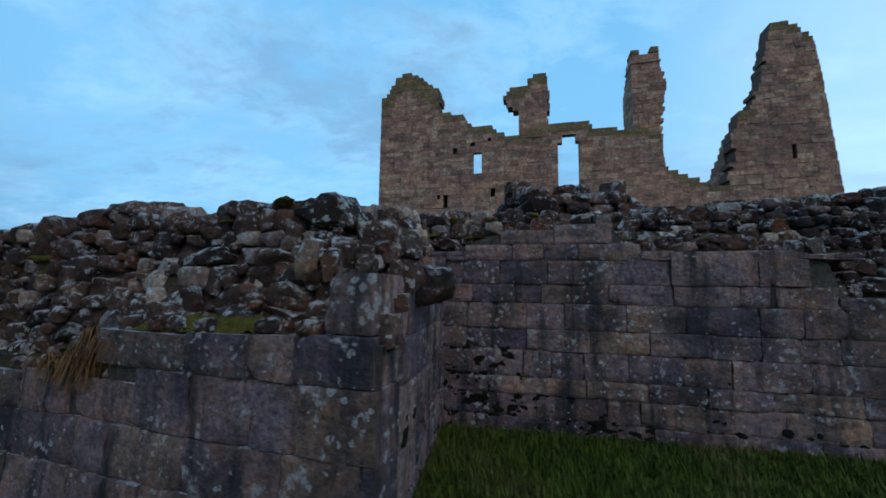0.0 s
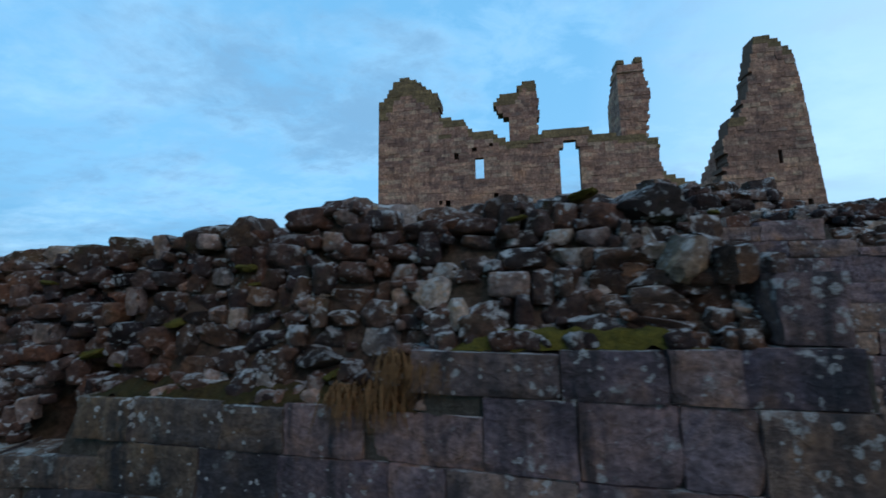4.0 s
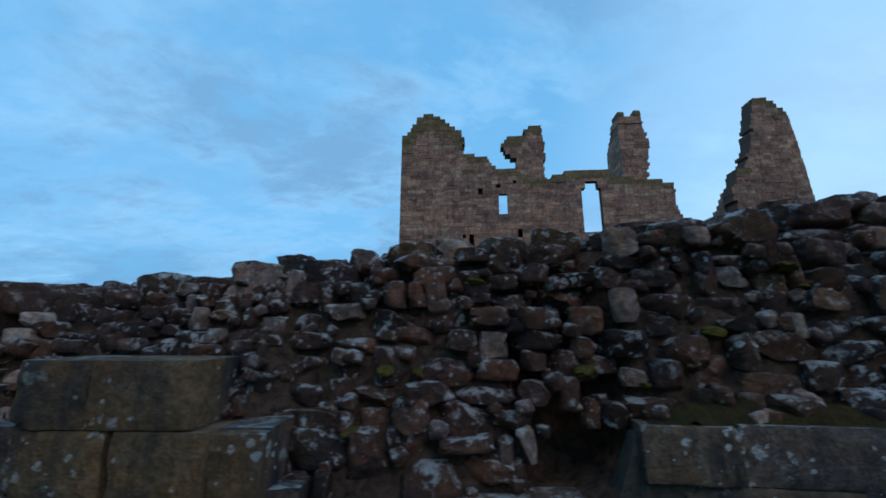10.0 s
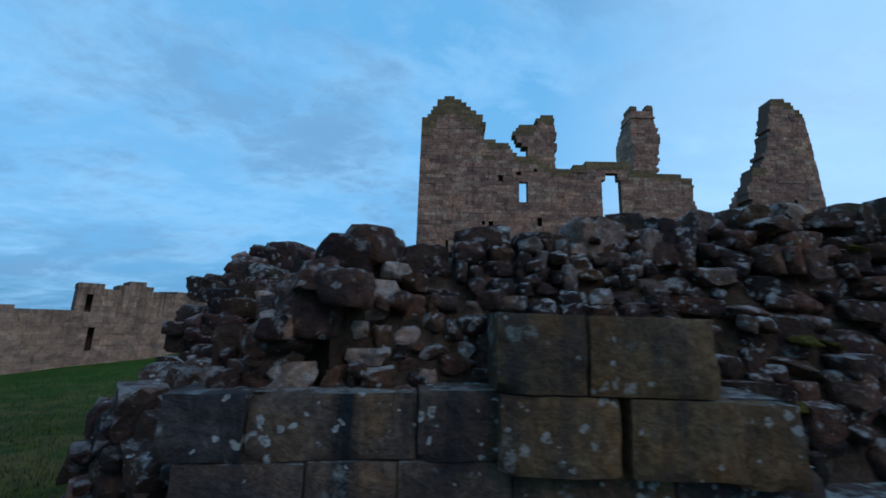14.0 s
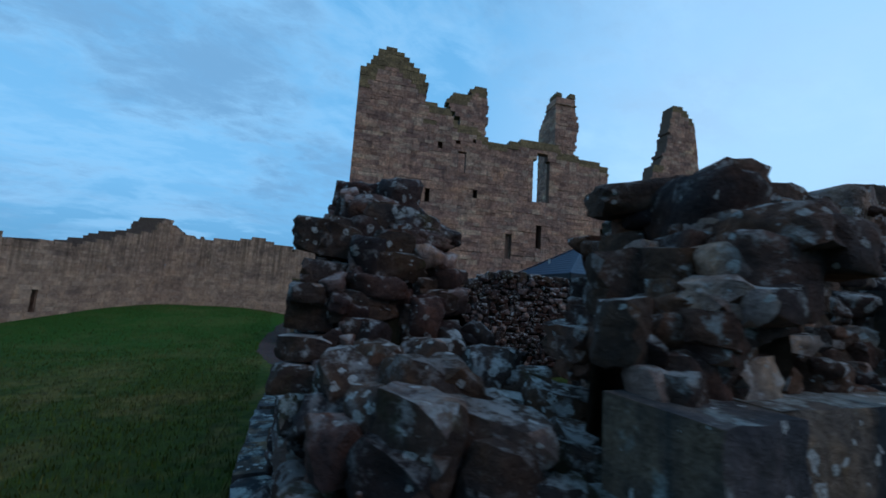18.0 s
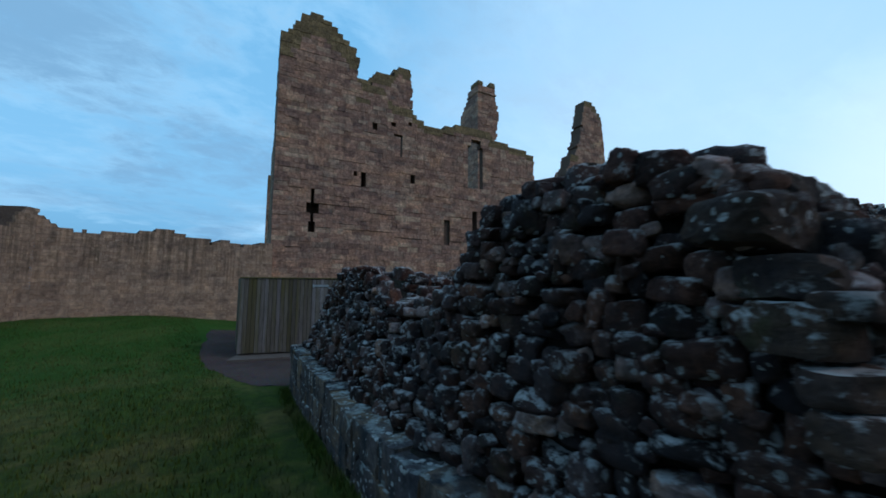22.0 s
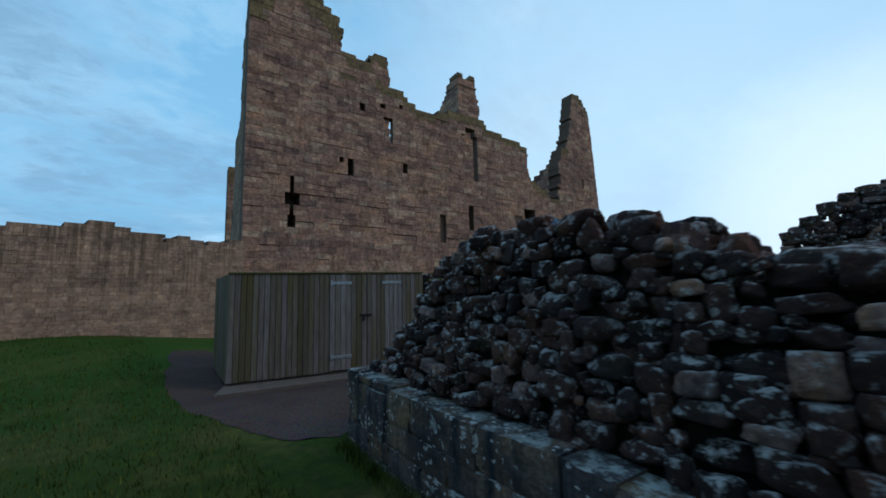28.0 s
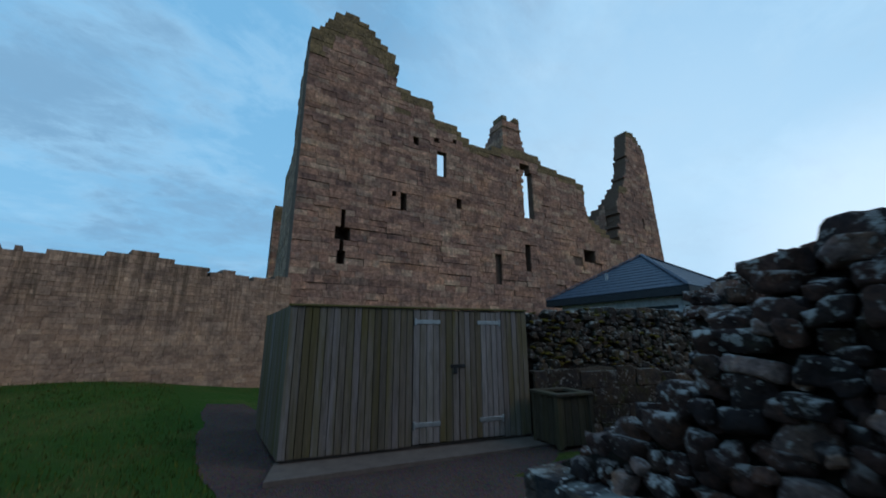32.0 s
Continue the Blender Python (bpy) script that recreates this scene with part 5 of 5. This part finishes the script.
def turret():
    """Square stair turret on the rear wall: a capped head with two merlons in front, a sloping shoulder behind."""
    r = random.Random(8)
    V, F = [], []
    M = pose(*(Vector(BO) + Vector(FD + (0,)) * 17.55), 0, 0, math.degrees(math.atan2(FD[1], FD[0])))

    def course(x0, x1, y0, y1, z0, z1):
        """One course round the shaft: blocks on the south face, then one long bed behind them."""
        x = x0
        while x < x1 - 0.01:
            e = min(x1, x + r.uniform(0.32, 0.7))
            if x1 - e < 0.2:
                e = x1
            j = r.uniform(-0.025, 0.025)
            k = len(V)
            V.extend([(x, y0 + j, z0), (e - 0.012, y0 + j, z0), (e - 0.012, y0 + 0.4, z0), (x, y0 + 0.4, z0), (x, y0 + j, z1 - 0.012), (e - 0.012, y0 + j, z1 - 0.012), (e - 0.012, y0 + 0.4, z1 - 0.012), (x, y0 + 0.4, z1 - 0.012)])
            F.extend([tuple(k + i for i in q) for q in ((3, 2, 1, 0), (4, 5, 6, 7), (0, 1, 5, 4), (1, 2, 6, 5), (2, 3, 7, 6), (3, 0, 4, 7))])
            x = e
        y = y0 + 0.4
        while y < y1 - 0.01:
            e = min(y1, y + r.uniform(0.35, 0.8))
            j = r.uniform(-0.02, 0.02)
            k = len(V)
            V.extend([(x0 + j, y, z0), (x1 - 0.06, y, z0), (x1 - 0.06, e - 0.01, z0), (x0 + j, e - 0.01, z0), (x0 + j, y, z1 - 0.012), (x1 - 0.06, y, z1 - 0.012), (x1 - 0.06, e - 0.01, z1 - 0.012), (x0 + j, e - 0.01, z1 - 0.012)])
            F.extend([tuple(k + i for i in q) for q in ((3, 2, 1, 0), (4, 5, 6, 7), (0, 1, 5, 4), (1, 2, 6, 5), (2, 3, 7, 6), (3, 0, 4, 7))])
            y = e

    z = -0.9
    while z < 18.85:
        hh = min(r.uniform(0.26, 0.34), 18.9 - z)
        right = 0.98 + r.uniform(-0.06, 0.06)
        if z > 13.2:
            right += 0.34 * smooth((z - 14.0) / 3.0) * (1 - smooth((z - 17.3) / 1.3)) + r.uniform(-0.10, 0.10)
        rear = 2.1 if z < 17.5 else 2.1 - 1.3 * min(1.0, (z - 17.5) / 1.2)
        course(-0.95, right, -1.0, rear, z, z + hh)
        z += hh
    shaft = raw("stair_turret", V, F, castle_mat, CASTLE, "slender square stone turret with two broken merlons")
    shaft.matrix_basis = M
    part("cornice", box_bm(-1.03, 1.05, -1.09, 0.85, 18.88, 19.06, 0.05), castle_mat, shaft)
    part("head", box_bm(-0.95, 0.96, -1.0, 0.78, 19.06, 19.62, 0.05), castle_mat, shaft)
    for x0, x1, y0, y1, z1 in ((-0.95, -0.36, -1.0, 0.3, 20.08), (0.38, 0.96, -1.0, -0.3, 20.14)):
        m = box_bm(x0, x1, y0, y1, 19.62, z1, 0.07)
        for v in m.verts:
            v.co += Vector((noise.noise(v.co * 3), noise.noise(v.co * 3 + Vector((5, 0, 0))), noise.noise(v.co * 3 + Vector((0, 9, 0))))) * 0.06
        part("merlon", m, castle_top_mat, shaft, "mossy broken merlon")


turret()
masonry("side_wall", "broken side return of the gatehouse tower", Vector(FO) + Vector((0.18, 0.9837, 0)) * 6.5, (-0.18, -0.9837), 5.54,
                      [(0, 4.0), (1.2, 4.6), (1.9, 6.0), (2.0, 9.0), (4.2, 9.3), (4.3, 12.4), (4.5, 12.7), (5.54, 13.7)], [], 1.2, (curtain_mat, castle_core_mat, castle_top_mat), 9, base=-0.9, topmoss=lambda u: 0.5, into=CASTLE)
EAST_O = Vector(FO) + Vector(FD + (0,)) * 23.32 + Vector((0.18, 0.9837, 0)) * 0.5
masonry("tower_return", "side return of the eastern tower", EAST_O, (0.18, 0.9837), 7.0, [(0, 13.6), (1.5, 12.8), (3.0, 11.5), (7.0, 9.5)], [], 1.0, (castle_mat, castle_core_mat, castle_top_mat), 10, base=-0.9, into=CASTLE)
MID_O = Vector(FO) + Vector(FD + (0,)) * 19.25 + Vector((0.18, 0.9837, 0)) * 7.5
masonry("inner_wall", "dark inner cross wall behind the gap in the facade", MID_O, (-0.18, -0.9837), 6.5, [(0, 6.6), (2.0, 7.2), (3.4, 7.6), (5.0, 8.8), (5.8, 9.4), (6.5, 10.1)], [], 1.0, (castle_mat, castle_core_mat, castle_top_mat), 12, base=-0.9, into=CASTLE)

# ---- curtain wall round the ward ----
masonry("curtain_wall_north", "long weathered curtain wall with dark vertical streaks and an uneven top", (-10.3, 20.9, 0), (7.0, 0.8), 7.45,
        [(0, 3.95), (0.12, 3.85), (0.35, 3.52), (0.75, 3.45), (1.4, 3.46), (2.0, 3.5), (2.7, 3.58), (3.05, 3.62), (3.08, 3.74), (3.55, 3.74), (3.58, 3.60), (4.4, 3.46), (4.9, 3.44), (4.95, 3.36), (5.6, 3.42), (6.2, 3.36), (7.05, 3.42), (7.45, 3.5)], [], 1.2, (curtain_mat, castle_core_mat), 14, h=(0.10, 0.15), blk=(0.16, 0.42), base=-1.2, rough=0.009, jag=0.10)
masonry("curtain_wall_west", "long weathered curtain wall with a pointed remnant on its top", (-12.9, 16.3, 0), (2.6, 4.6), 5.28,
        [(0, 2.42), (0.9, 2.5), (1.6, 2.52), (2.2, 2.7), (2.9, 3.0), (3.6, 3.2), (4.1, 3.3), (4.5, 3.45), (4.65, 3.62), (4.8, 3.85), (4.92, 4.02), (5.15, 4.05), (5.28, 3.95)], [(0.72, 0.84, 0.35, 1.0, 0.7)], 1.2, (curtain_mat, castle_core_mat), 15, h=(0.10, 0.15), blk=(0.16, 0.42), base=-1.3, rough=0.009, jag=0.10)
masonry("ruined_tower", "small ruined mural tower with a dark doorway", (-14.6, 14.9, 0), (1.7, 1.4), 2.2, [(0, 2.5), (0.12, 2.65), (0.55, 2.68), (0.75, 2.58), (1.0, 2.55), (1.15, 2.72), (1.6, 2.78), (1.95, 2.6), (2.2, 2.42)], [(0.22, 0.38, 1.75, 2.25, 0.6), (0.42, 0.56, 0.4, 1.2, 0.5)], 1.6, (curtain_mat, castle_core_mat), 16, base=-1.3, h=(0.15, 0.22), blk=(0.18, 0.42), rough=0.02, jag=0.08)
masonry("curtain_wall_far", "low far curtain wall", (-18.2, 7.0, 0), (3.5, 7.7), 9.1, [(0, 1.62), (2.5, 1.72), (5, 1.66), (7, 1.78), (9.1, 1.7)], [], 1.2, (curtain_mat, castle_core_mat), 17, base=-1.3, h=(0.10, 0.15), blk=(0.16, 0.42), rough=0.012, jag=0.08)


# ---- timber store, apron, path, planter ----
def shed():
    FL, FR = Vector((-5.44, 13.68, 0)), Vector((-2.03, 12.50, 0))
    d = (FR - FL).normalized()
    inn = Vector((-d.y, d.x, 0))
    L = (FR - FL).length
    yaw = math.degrees(math.atan2(d.y, d.x))
    z0 = -0.08
    s = thing("timber_store", (FL.x, FL.y, z0), "weathered grey-green vertical-board store with double doors on a concrete pad", "shed", rz=yaw)
    r = random.Random(3)
    H = 1.90
    deep = 2.1
    lean = -0.42  # the left side runs slightly outwards
    door0, door1, door2 = 1.68, 2.40, 3.14
    # front boards, doors apart
    def board(x0, x1, y, za, zb, name, parent, rz=0.0, ox=0.0, oy=0.0):
        bm = box_bm(x0 + 0.004, x1 - 0.004, y + r.uniform(-0.004, 0.004), y + 0.022, za + r.uniform(0, 0.012), zb - r.uniform(0, 0.010), 0.003)
        if rz or ox or oy:
            bmesh.ops.transform(bm, matrix=Matrix.Translation((ox, oy, 0)) @ Matrix.Rotation(rz, 4, "Z"), verts=bm.verts)
        return part(name, bm, pale_board_mat if name == "bleached_board" else board_mat, parent)

    def run(a, b, y, za, zb, parent, name="board", bleached=None):
        n = max(1, round((b - a) / 0.096))
        for i in range(n):
            x0, x1 = a + (b - a) * i / n, a + (b - a) * (i + 1) / n
            pale = bleached and bleached[0] < (x0 + x1) / 2 < bleached[1]
            board(x0, x1, y, za, zb, "bleached_board" if pale else name, parent)

    run(0.0, door0, 0.0, 0.03, H, s)
    run(door2, L, 0.0, 0.03, H, s)
    for a, b, side in ((door0, door1, 1), (door1, door2, -1)):
        leaf = new("door_leaf", None)
        leaf.parent = s
        run(a + 0.006, b - 0.006, -0.004, 0.05, H - 0.03, leaf, bleached=(a, a + 0.40) if side > 0 else (b - 0.40, b))
        for z in (0.30, 1.70):
            x0 = a + 0.03 if side > 0 else b - 0.42
            hinge = part("strap_hinge", box_bm(x0, x0 + 0.39, -0.016, -0.006, z - 0.030, z + 0.030, 0.004), steel_mat, leaf, "galvanised strap hinge")
            kx = a + 0.02 if side > 0 else b - 0.05
            part("hinge_pin", box_bm(kx, kx + 0.03, -0.024, -0.004, z - 0.05, z + 0.05, 0.006), steel_mat, leaf)
    bolt = part("bolt_plate", box_bm(door1 - 0.14, door1 + 0.10, -0.022, -0.008, 1.04, 1.09, 0.004), black_mat, s, "black iron bolt")
    part("padlock", box_bm(door1 - 0.10, door1 - 0.04, -0.045, -0.020, 0.96, 1.04, 0.008), black_mat, s, "small dark padlock")
    # left side
    ang = math.atan2(deep, lean)
    n = round(deep / 0.096)
    for i in range(n):
        board(i * deep / n, (i + 1) * deep / n, -0.022, 0.02, H - 0.03 * i / n, "board", s, ang, 0.0, 0.0)
    # other sides
    for a, b in (((L, 0), (L, deep)), ((lean, deep), (L, deep))):
        v = Vector((b[0] - a[0], b[1] - a[1], 0))
        m = round(v.length / 0.14)
        for i in range(m):
            board(i * v.length / m, (i + 1) * v.length / m, 0.0, 0.02, H, "board", s, math.atan2(v.y, v.x), a[0], a[1])
    # flat roof and cappings
    V = [(0.0, 0.03, H - 0.045), (L, 0.03, H - 0.045), (L, deep, H - 0.06), (lean, deep, H - 0.06)]
    bm = bmesh.new()
    lo = [bm.verts.new(v) for v in V]
    hi = [bm.verts.new((v[0], v[1], v[2] + 0.03)) for v in V]
    bm.faces.new(lo[::-1]); bm.faces.new(hi)
    for i in range(4):
        bm.faces.new((lo[i], lo[(i + 1) % 4], hi[(i + 1) % 4], hi[i]))
    part("roof", bm, felt_mat, s, "thin dark felted roof edge")
    bm = box_bm(-0.015, L + 0.015, -0.03, 0.035, H - 0.012, H + 0.016, 0.006)
    part("capping", bm, cap_mat, s, "green-stained capping strip")
    # added near-black sheet: paints the inside shade seen through the board gaps
    part("lining", box_bm(0.03, L - 0.03, 0.050, 0.07, 0.03, H - 0.02), soil_gap_shade_mat, s, "added dark sheet standing in for the shade behind the boards")
    # dark floor plate
    part("floor_plate", box_bm(0.03, L - 0.03, 0.05, deep - 0.05, 0.0, 0.03), concrete_mat, s)
    return FL, d, inn, L, yaw


FL, SD, SI, SL, SYAW = shed()


def apron():
    V, F = [], []
    pts = [FL + SD * u + SI * v for u, v in ((-0.10, -0.55), (SL + 0.6, -0.42), (SL + 0.6, 0.3), (0.0, 0.3))]
    for z in (-0.40, -0.085):
        V += [(p.x, p.y, z) for p in pts]
    F = [(3, 2, 1, 0), (4, 5, 6, 7), (0, 1, 5, 4), (1, 2, 6, 5), (2, 3, 7, 6), (3, 0, 4, 7)]
    tagged(raw("concrete_apron", V, F, concrete_mat), "pale concrete slab in front of the timber store", "slab", kind="structure")


apron()


def gravel_path():
    edge = [(-5.55, 18.0), (-5.95, 15.8), (-6.14, 14.2), (-6.16, 13.0), (-6.0, 12.0), (-5.82, 11.2), (-5.66, 10.6), (-5.2, 10.3), (-4.3, 10.5), (-3.0, 10.9), (-1.0, 11.0), (1.0, 10.6), (1.0, 11.6), (-1.6, 12.3), (-5.2, 13.6), (-4.9, 15.8), (-4.8, 18.0)]
    bm = bmesh.new()
    dense = []
    for (x0, y0), (x1, y1) in zip(edge, edge[1:] + edge[:1]):
        n = max(1, int(math.hypot(x1 - x0, y1 - y0) / 0.10))
        for i in range(n):
            x, y = x0 + (x1 - x0) * i / n, y0 + (y1 - y0) * i / n
            dense.append((x + 0.12 * noise.noise(Vector((x * 1.3, y * 1.3, 1))) + 0.05 * noise.noise(Vector((x * 6, y * 6, 1))), y + 0.12 * noise.noise(Vector((x * 1.3, y * 1.3, 5))) + 0.05 * noise.noise(Vector((x * 6, y * 6, 5)))))
    vs = [bm.verts.new((x, y, 0)) for x, y in dense]
    bm.faces.new(vs)
    bmesh.ops.triangulate(bm, faces=bm.faces[:])
    bmesh.ops.subdivide_edges(bm, edges=[e for e in bm.edges if e.calc_length() > 0.5], cuts=3, use_grid_fill=False)
    bmesh.ops.triangulate(bm, faces=bm.faces[:])
    for v in bm.verts:
        v.co.z = uneven_z(v.co.x, v.co.y) + 0.008
    part_ob = part("gravel_path", bm, gravel_mat, None, "", flat=False)
    tagged(part_ob, "worn brown gravel path round the timber store", "path", kind="structure")


gravel_path()


def planter():
    p = thing("wooden_planter", (-1.98, 11.98, ground_z(-1.98, 11.98) + 0.03), "square dark-wood planter tub beside the timber store", "planter", rz=SYAW)
    H, W = 0.70, 0.29
    for k in range(4):
        M = Matrix.Rotation(k * math.pi / 2, 4, "Z")
        for i in range(5):
            x0 = -W + 2 * W * i / 5
            bm = box_bm(x0 + 0.004, x0 + 2 * W / 5 - 0.004, -W, -W + 0.025, 0.03, H - 0.04, 0.004)
            bmesh.ops.transform(bm, matrix=M, verts=bm.verts)
            part("slat", bm, planter_mat, p)
        bm = box_bm(-W - 0.02, -W + 0.05, -W - 0.02, -W + 0.05, 0.0, H - 0.03, 0.006)
        bmesh.ops.transform(bm, matrix=M, verts=bm.verts)
        part("corner_post", bm, planter_mat, p)
        bm = box_bm(-W - 0.04, W - 0.09, -W - 0.04, -W + 0.09, H - 0.03, H + 0.01, 0.006)
        bmesh.ops.transform(bm, matrix=M, verts=bm.verts)
        part("rim", bm, planter_mat, p)
    bm = bmesh.new()
    bmesh.ops.create_grid(bm, x_segments=6, y_segments=6, size=W - 0.02)
    for v in bm.verts:
        v.co.z = H - 0.09 + 0.02 * noise.noise(v.co * 6)
    part("soil", bm, soil_gap_shade_mat, p, "dark soil")


planter()


# ---- the hut with the hipped slate roof ----
def hut():
    A, F0 = Vector((5.70, 13.54, 0)), Vector((3.20, 11.60, 0))
    half = (F0 - A).length / math.sqrt(2)
    yaw = math.degrees(math.atan2(F0.y - A.y, F0.x - A.x)) + 135.0
    g = 0.1
    h = thing("ticket_hut", (A.x, A.y, g), "small timber hut with white louvres under a blue-grey hipped slate roof", "hut", rz=yaw)
    ez, az = 2.63 - g, 4.06 - g
    a = half
    w = a - 0.38
    rows = 13
    for k in range(4):
        M = Matrix.Rotation(k * math.pi / 2, 4, "Z")
        plane = bmesh.new()
        vs = [plane.verts.new(v) for v in ((-a, -a, ez), (a, -a, ez), (0, 0, az))]
        plane.faces.new(vs)
        bmesh.ops.transform(plane, matrix=M, verts=plane.verts)
        slope = part("roof_slope", plane, slate_mat, h)
        # slates in overlapping rows
        V, Fc = [], []
        r = random.Random(40 + k)
        for i in range(rows):
            t0, t1 = i / rows, min(1.0, (i + 1.15) / rows)
            y0, y1 = -a * (1 - t0), -a * (1 - t1)
            zb, zt = ez + (az - ez) * t0 + 0.022, ez + (az - ez) * t1 + 0.008
            half_w = a * (1 - t0)
            x = -half_w + r.uniform(-0.2, 0)
            while x < half_w:
                x0, x1 = max(-half_w, x), min(half_w, x + 0.27)
                x += 0.275
                if x1 - x0 < 0.04:
                    continue
                lim = a * (1 - t1)
                n = len(V)
                V += [(x0, y0, zb), (x1, y0, zb), (max(-lim, min(lim, x1)), y1, zt), (max(-lim, min(lim, x0)), y1, zt), (x0, y0, zb - 0.012), (x1, y0, zb - 0.012)]
                Fc += [(n, n + 1, n + 2, n + 3), (n + 4, n + 5, n + 1, n)]
        V = [tuple(M @ Vector(v)) for v in V]
        tagged(raw("slate_field", V, Fc, slate_mat, slope), kind="stuff")
        cap = bmesh.new()
        p0, p1 = Vector((-a - 0.02, -a - 0.02, ez + 0.03)), Vector((0, 0, az + 0.03))
        side = Vector((1, -1, 0)).normalized() * 0.07
        q = [cap.verts.new(v) for v in (p0 - side, p0 + Vector((0, 0, 0.03)), p0 + side, p1 + side, p1 + Vector((0, 0, 0.03)), p1 - side)]
        cap.faces.new((q[0], q[1], q[4], q[5])); cap.faces.new((q[1], q[2], q[3], q[4]))
        bmesh.ops.transform(cap, matrix=M, verts=cap.verts)
        part("hip_tile", cap, slate_mat, h)
        bm = box_bm(-a, a, -a, -a + 0.03, ez - 0.20, ez - 0.005, 0.0)
        bmesh.ops.transform(bm, matrix=M, verts=bm.verts)
        part("fascia", bm, fascia_mat, h, "dark fascia board")
        bm = box_bm(-a + 0.03, a - 0.03, -a + 0.03, -w, ez - 0.20, ez - 0.17, 0.0)
        bmesh.ops.transform(bm, matrix=M, verts=bm.verts)
        part("soffit", bm, fascia_mat, h)
        bm = box_bm(-w, w, -w, -w + 0.08, 0.0, ez - 0.20, 0.0)
        bmesh.ops.transform(bm, matrix=M, verts=bm.verts)
        wall = part("wall", bm, fascia_mat, h, "dark timber wall")
        for x0 in (-w, -w / 3, w / 3, w - 0.09):
            bm = box_bm(x0, x0 + 0.09, -w - 0.03, -w, 0.0, ez - 0.20, 0.004)
            bmesh.ops.transform(bm, matrix=M, verts=bm.verts)
            part("post", bm, white_mat, wall, "pale painted post")
        bm = box_bm(-w, w, -w - 0.035, -w, ez - 0.42, ez - 0.20, 0.004)
        bmesh.ops.transform(bm, matrix=M, verts=bm.verts)
        part("head_beam", bm, white_mat, wall, "pale painted head beam")
        for c in (-2 * w / 3, 0, 2 * w / 3):
            for i in range(14):
                z = 0.75 + i * 0.095
                bm = box_bm(c - w / 3 + 0.09, c + w / 3 - 0.02, -0.004, 0.004, -0.042, 0.042, 0.0)
                bmesh.ops.transform(bm, matrix=M @ Matrix.Translation((0, -w - 0.02, z)) @ Matrix.Rotation(radians(-35), 4, "X"), verts=bm.verts)
                part("louvre", bm, white_mat, wall)
    bm = box_bm(-w, w, -w, w, -0.5, 0.02)
    part("plinth", bm, concrete_mat, h)
    bm = bmesh.new()
    bmesh.ops.create_cone(bm, cap_ends=True, segments=10, radius1=0.05, radius2=0.045, depth=0.4)
    bmesh.ops.translate(bm, vec=(-a * 0.62, a * 0.20, ez + 0.55), verts=bm.verts)
    part("vent_pipe", bm, steel_mat, h, "small grey vent pipe")


hut()


# ---- grass ----
def blades():
    r = np.random.RandomState(4)
    pts = []
    # lawn west of the ruin, thick near the walk
    n = 52000
    x = -5.95 - np.abs(r.normal(0, 4.2, n))
    y = r.uniform(1.5, 22, n)
    keep = (x > -17) & ~((y > 10.2) & (x > np.interp(y, [10.2, 10.6, 11.2, 12.0, 13.0, 14.2, 15.8, 18.0], [-5.56, -5.66, -5.82, -6.0, -6.16, -6.14, -5.95, -5.55]) + 0.02)) & (r.rand(n) < np.clip(1.25 - (y - 4) / 20, 0.25, 1))
    pts.append(np.c_[x[keep], y[keep]])
    n = 16000
    x, y = r.uniform(-6.5, 8.0, n), r.uniform(0.3, 2.9, n)
    face = np.interp(x, [-5, -3, -1.3, 0.7, 2.46, 2.5, 2.6, 8.0], [2.18, 2.05, 1.96, 1.5, 1.12, 2.9, 3.0, 2.2])
    keep = y < face - 0.01
    pts.append(np.c_[x[keep], y[keep]])
    n = 22000
    x, y = r.uniform(2.5, 6.5, n), r.uniform(0.6, 3.0, n)
    keep = y < np.interp(x, [2.5, 2.6, 8.0], [2.9, 3.0, 2.2]) - 0.01
    pts.append(np.c_[x[keep], y[keep]])
    # longer tufts at the feet of the walls
    n = 5000
    s = r.uniform(0, 1, n)
    y = 2.4 + s * 7.7
    x = np.interp(y, [2.4, 3.3, 5, 7, 9, 10.1], [-5.45, -5.9, -5.87, -5.66, -5.38, -5.2]) - np.abs(r.normal(0, 0.07, n)) - 0.01
    pts.append(np.c_[x, y])
    p = np.concatenate(pts)
    tall = np.r_[np.ones(len(p) - n), np.full(n, 1.6)]
    m = len(p)
    z = np.array([ground_z(a, b) for a, b in p])
    ang, lean = r.uniform(0, 6.283, m), r.uniform(0.1, 0.8, m)
    h, wd = r.uniform(0.03, 0.075, m) * tall, r.uniform(0.003, 0.006, m) * 1.5
    c, s_ = np.cos(ang), np.sin(ang)
    V = np.empty((m, 3, 3))
    V[:, 0] = np.c_[p[:, 0] - s_ * wd, p[:, 1] + c * wd, z - 0.005]
    V[:, 1] = np.c_[p[:, 0] + s_ * wd, p[:, 1] - c * wd, z - 0.005]
    V[:, 2] = np.c_[p[:, 0] + c * lean * h, p[:, 1] + s_ * lean * h, z + h]
    me = bpy.data.meshes.new("grass")
    me.from_pydata(V.reshape(-1, 3).tolist(), [], np.arange(3 * m).reshape(-1, 3).tolist())
    ob = link("grass", me, blade_mat, None, "", True)
    tagged(ob, "short green grass blades with dry tips", "grass", kind="stuff")


blades()
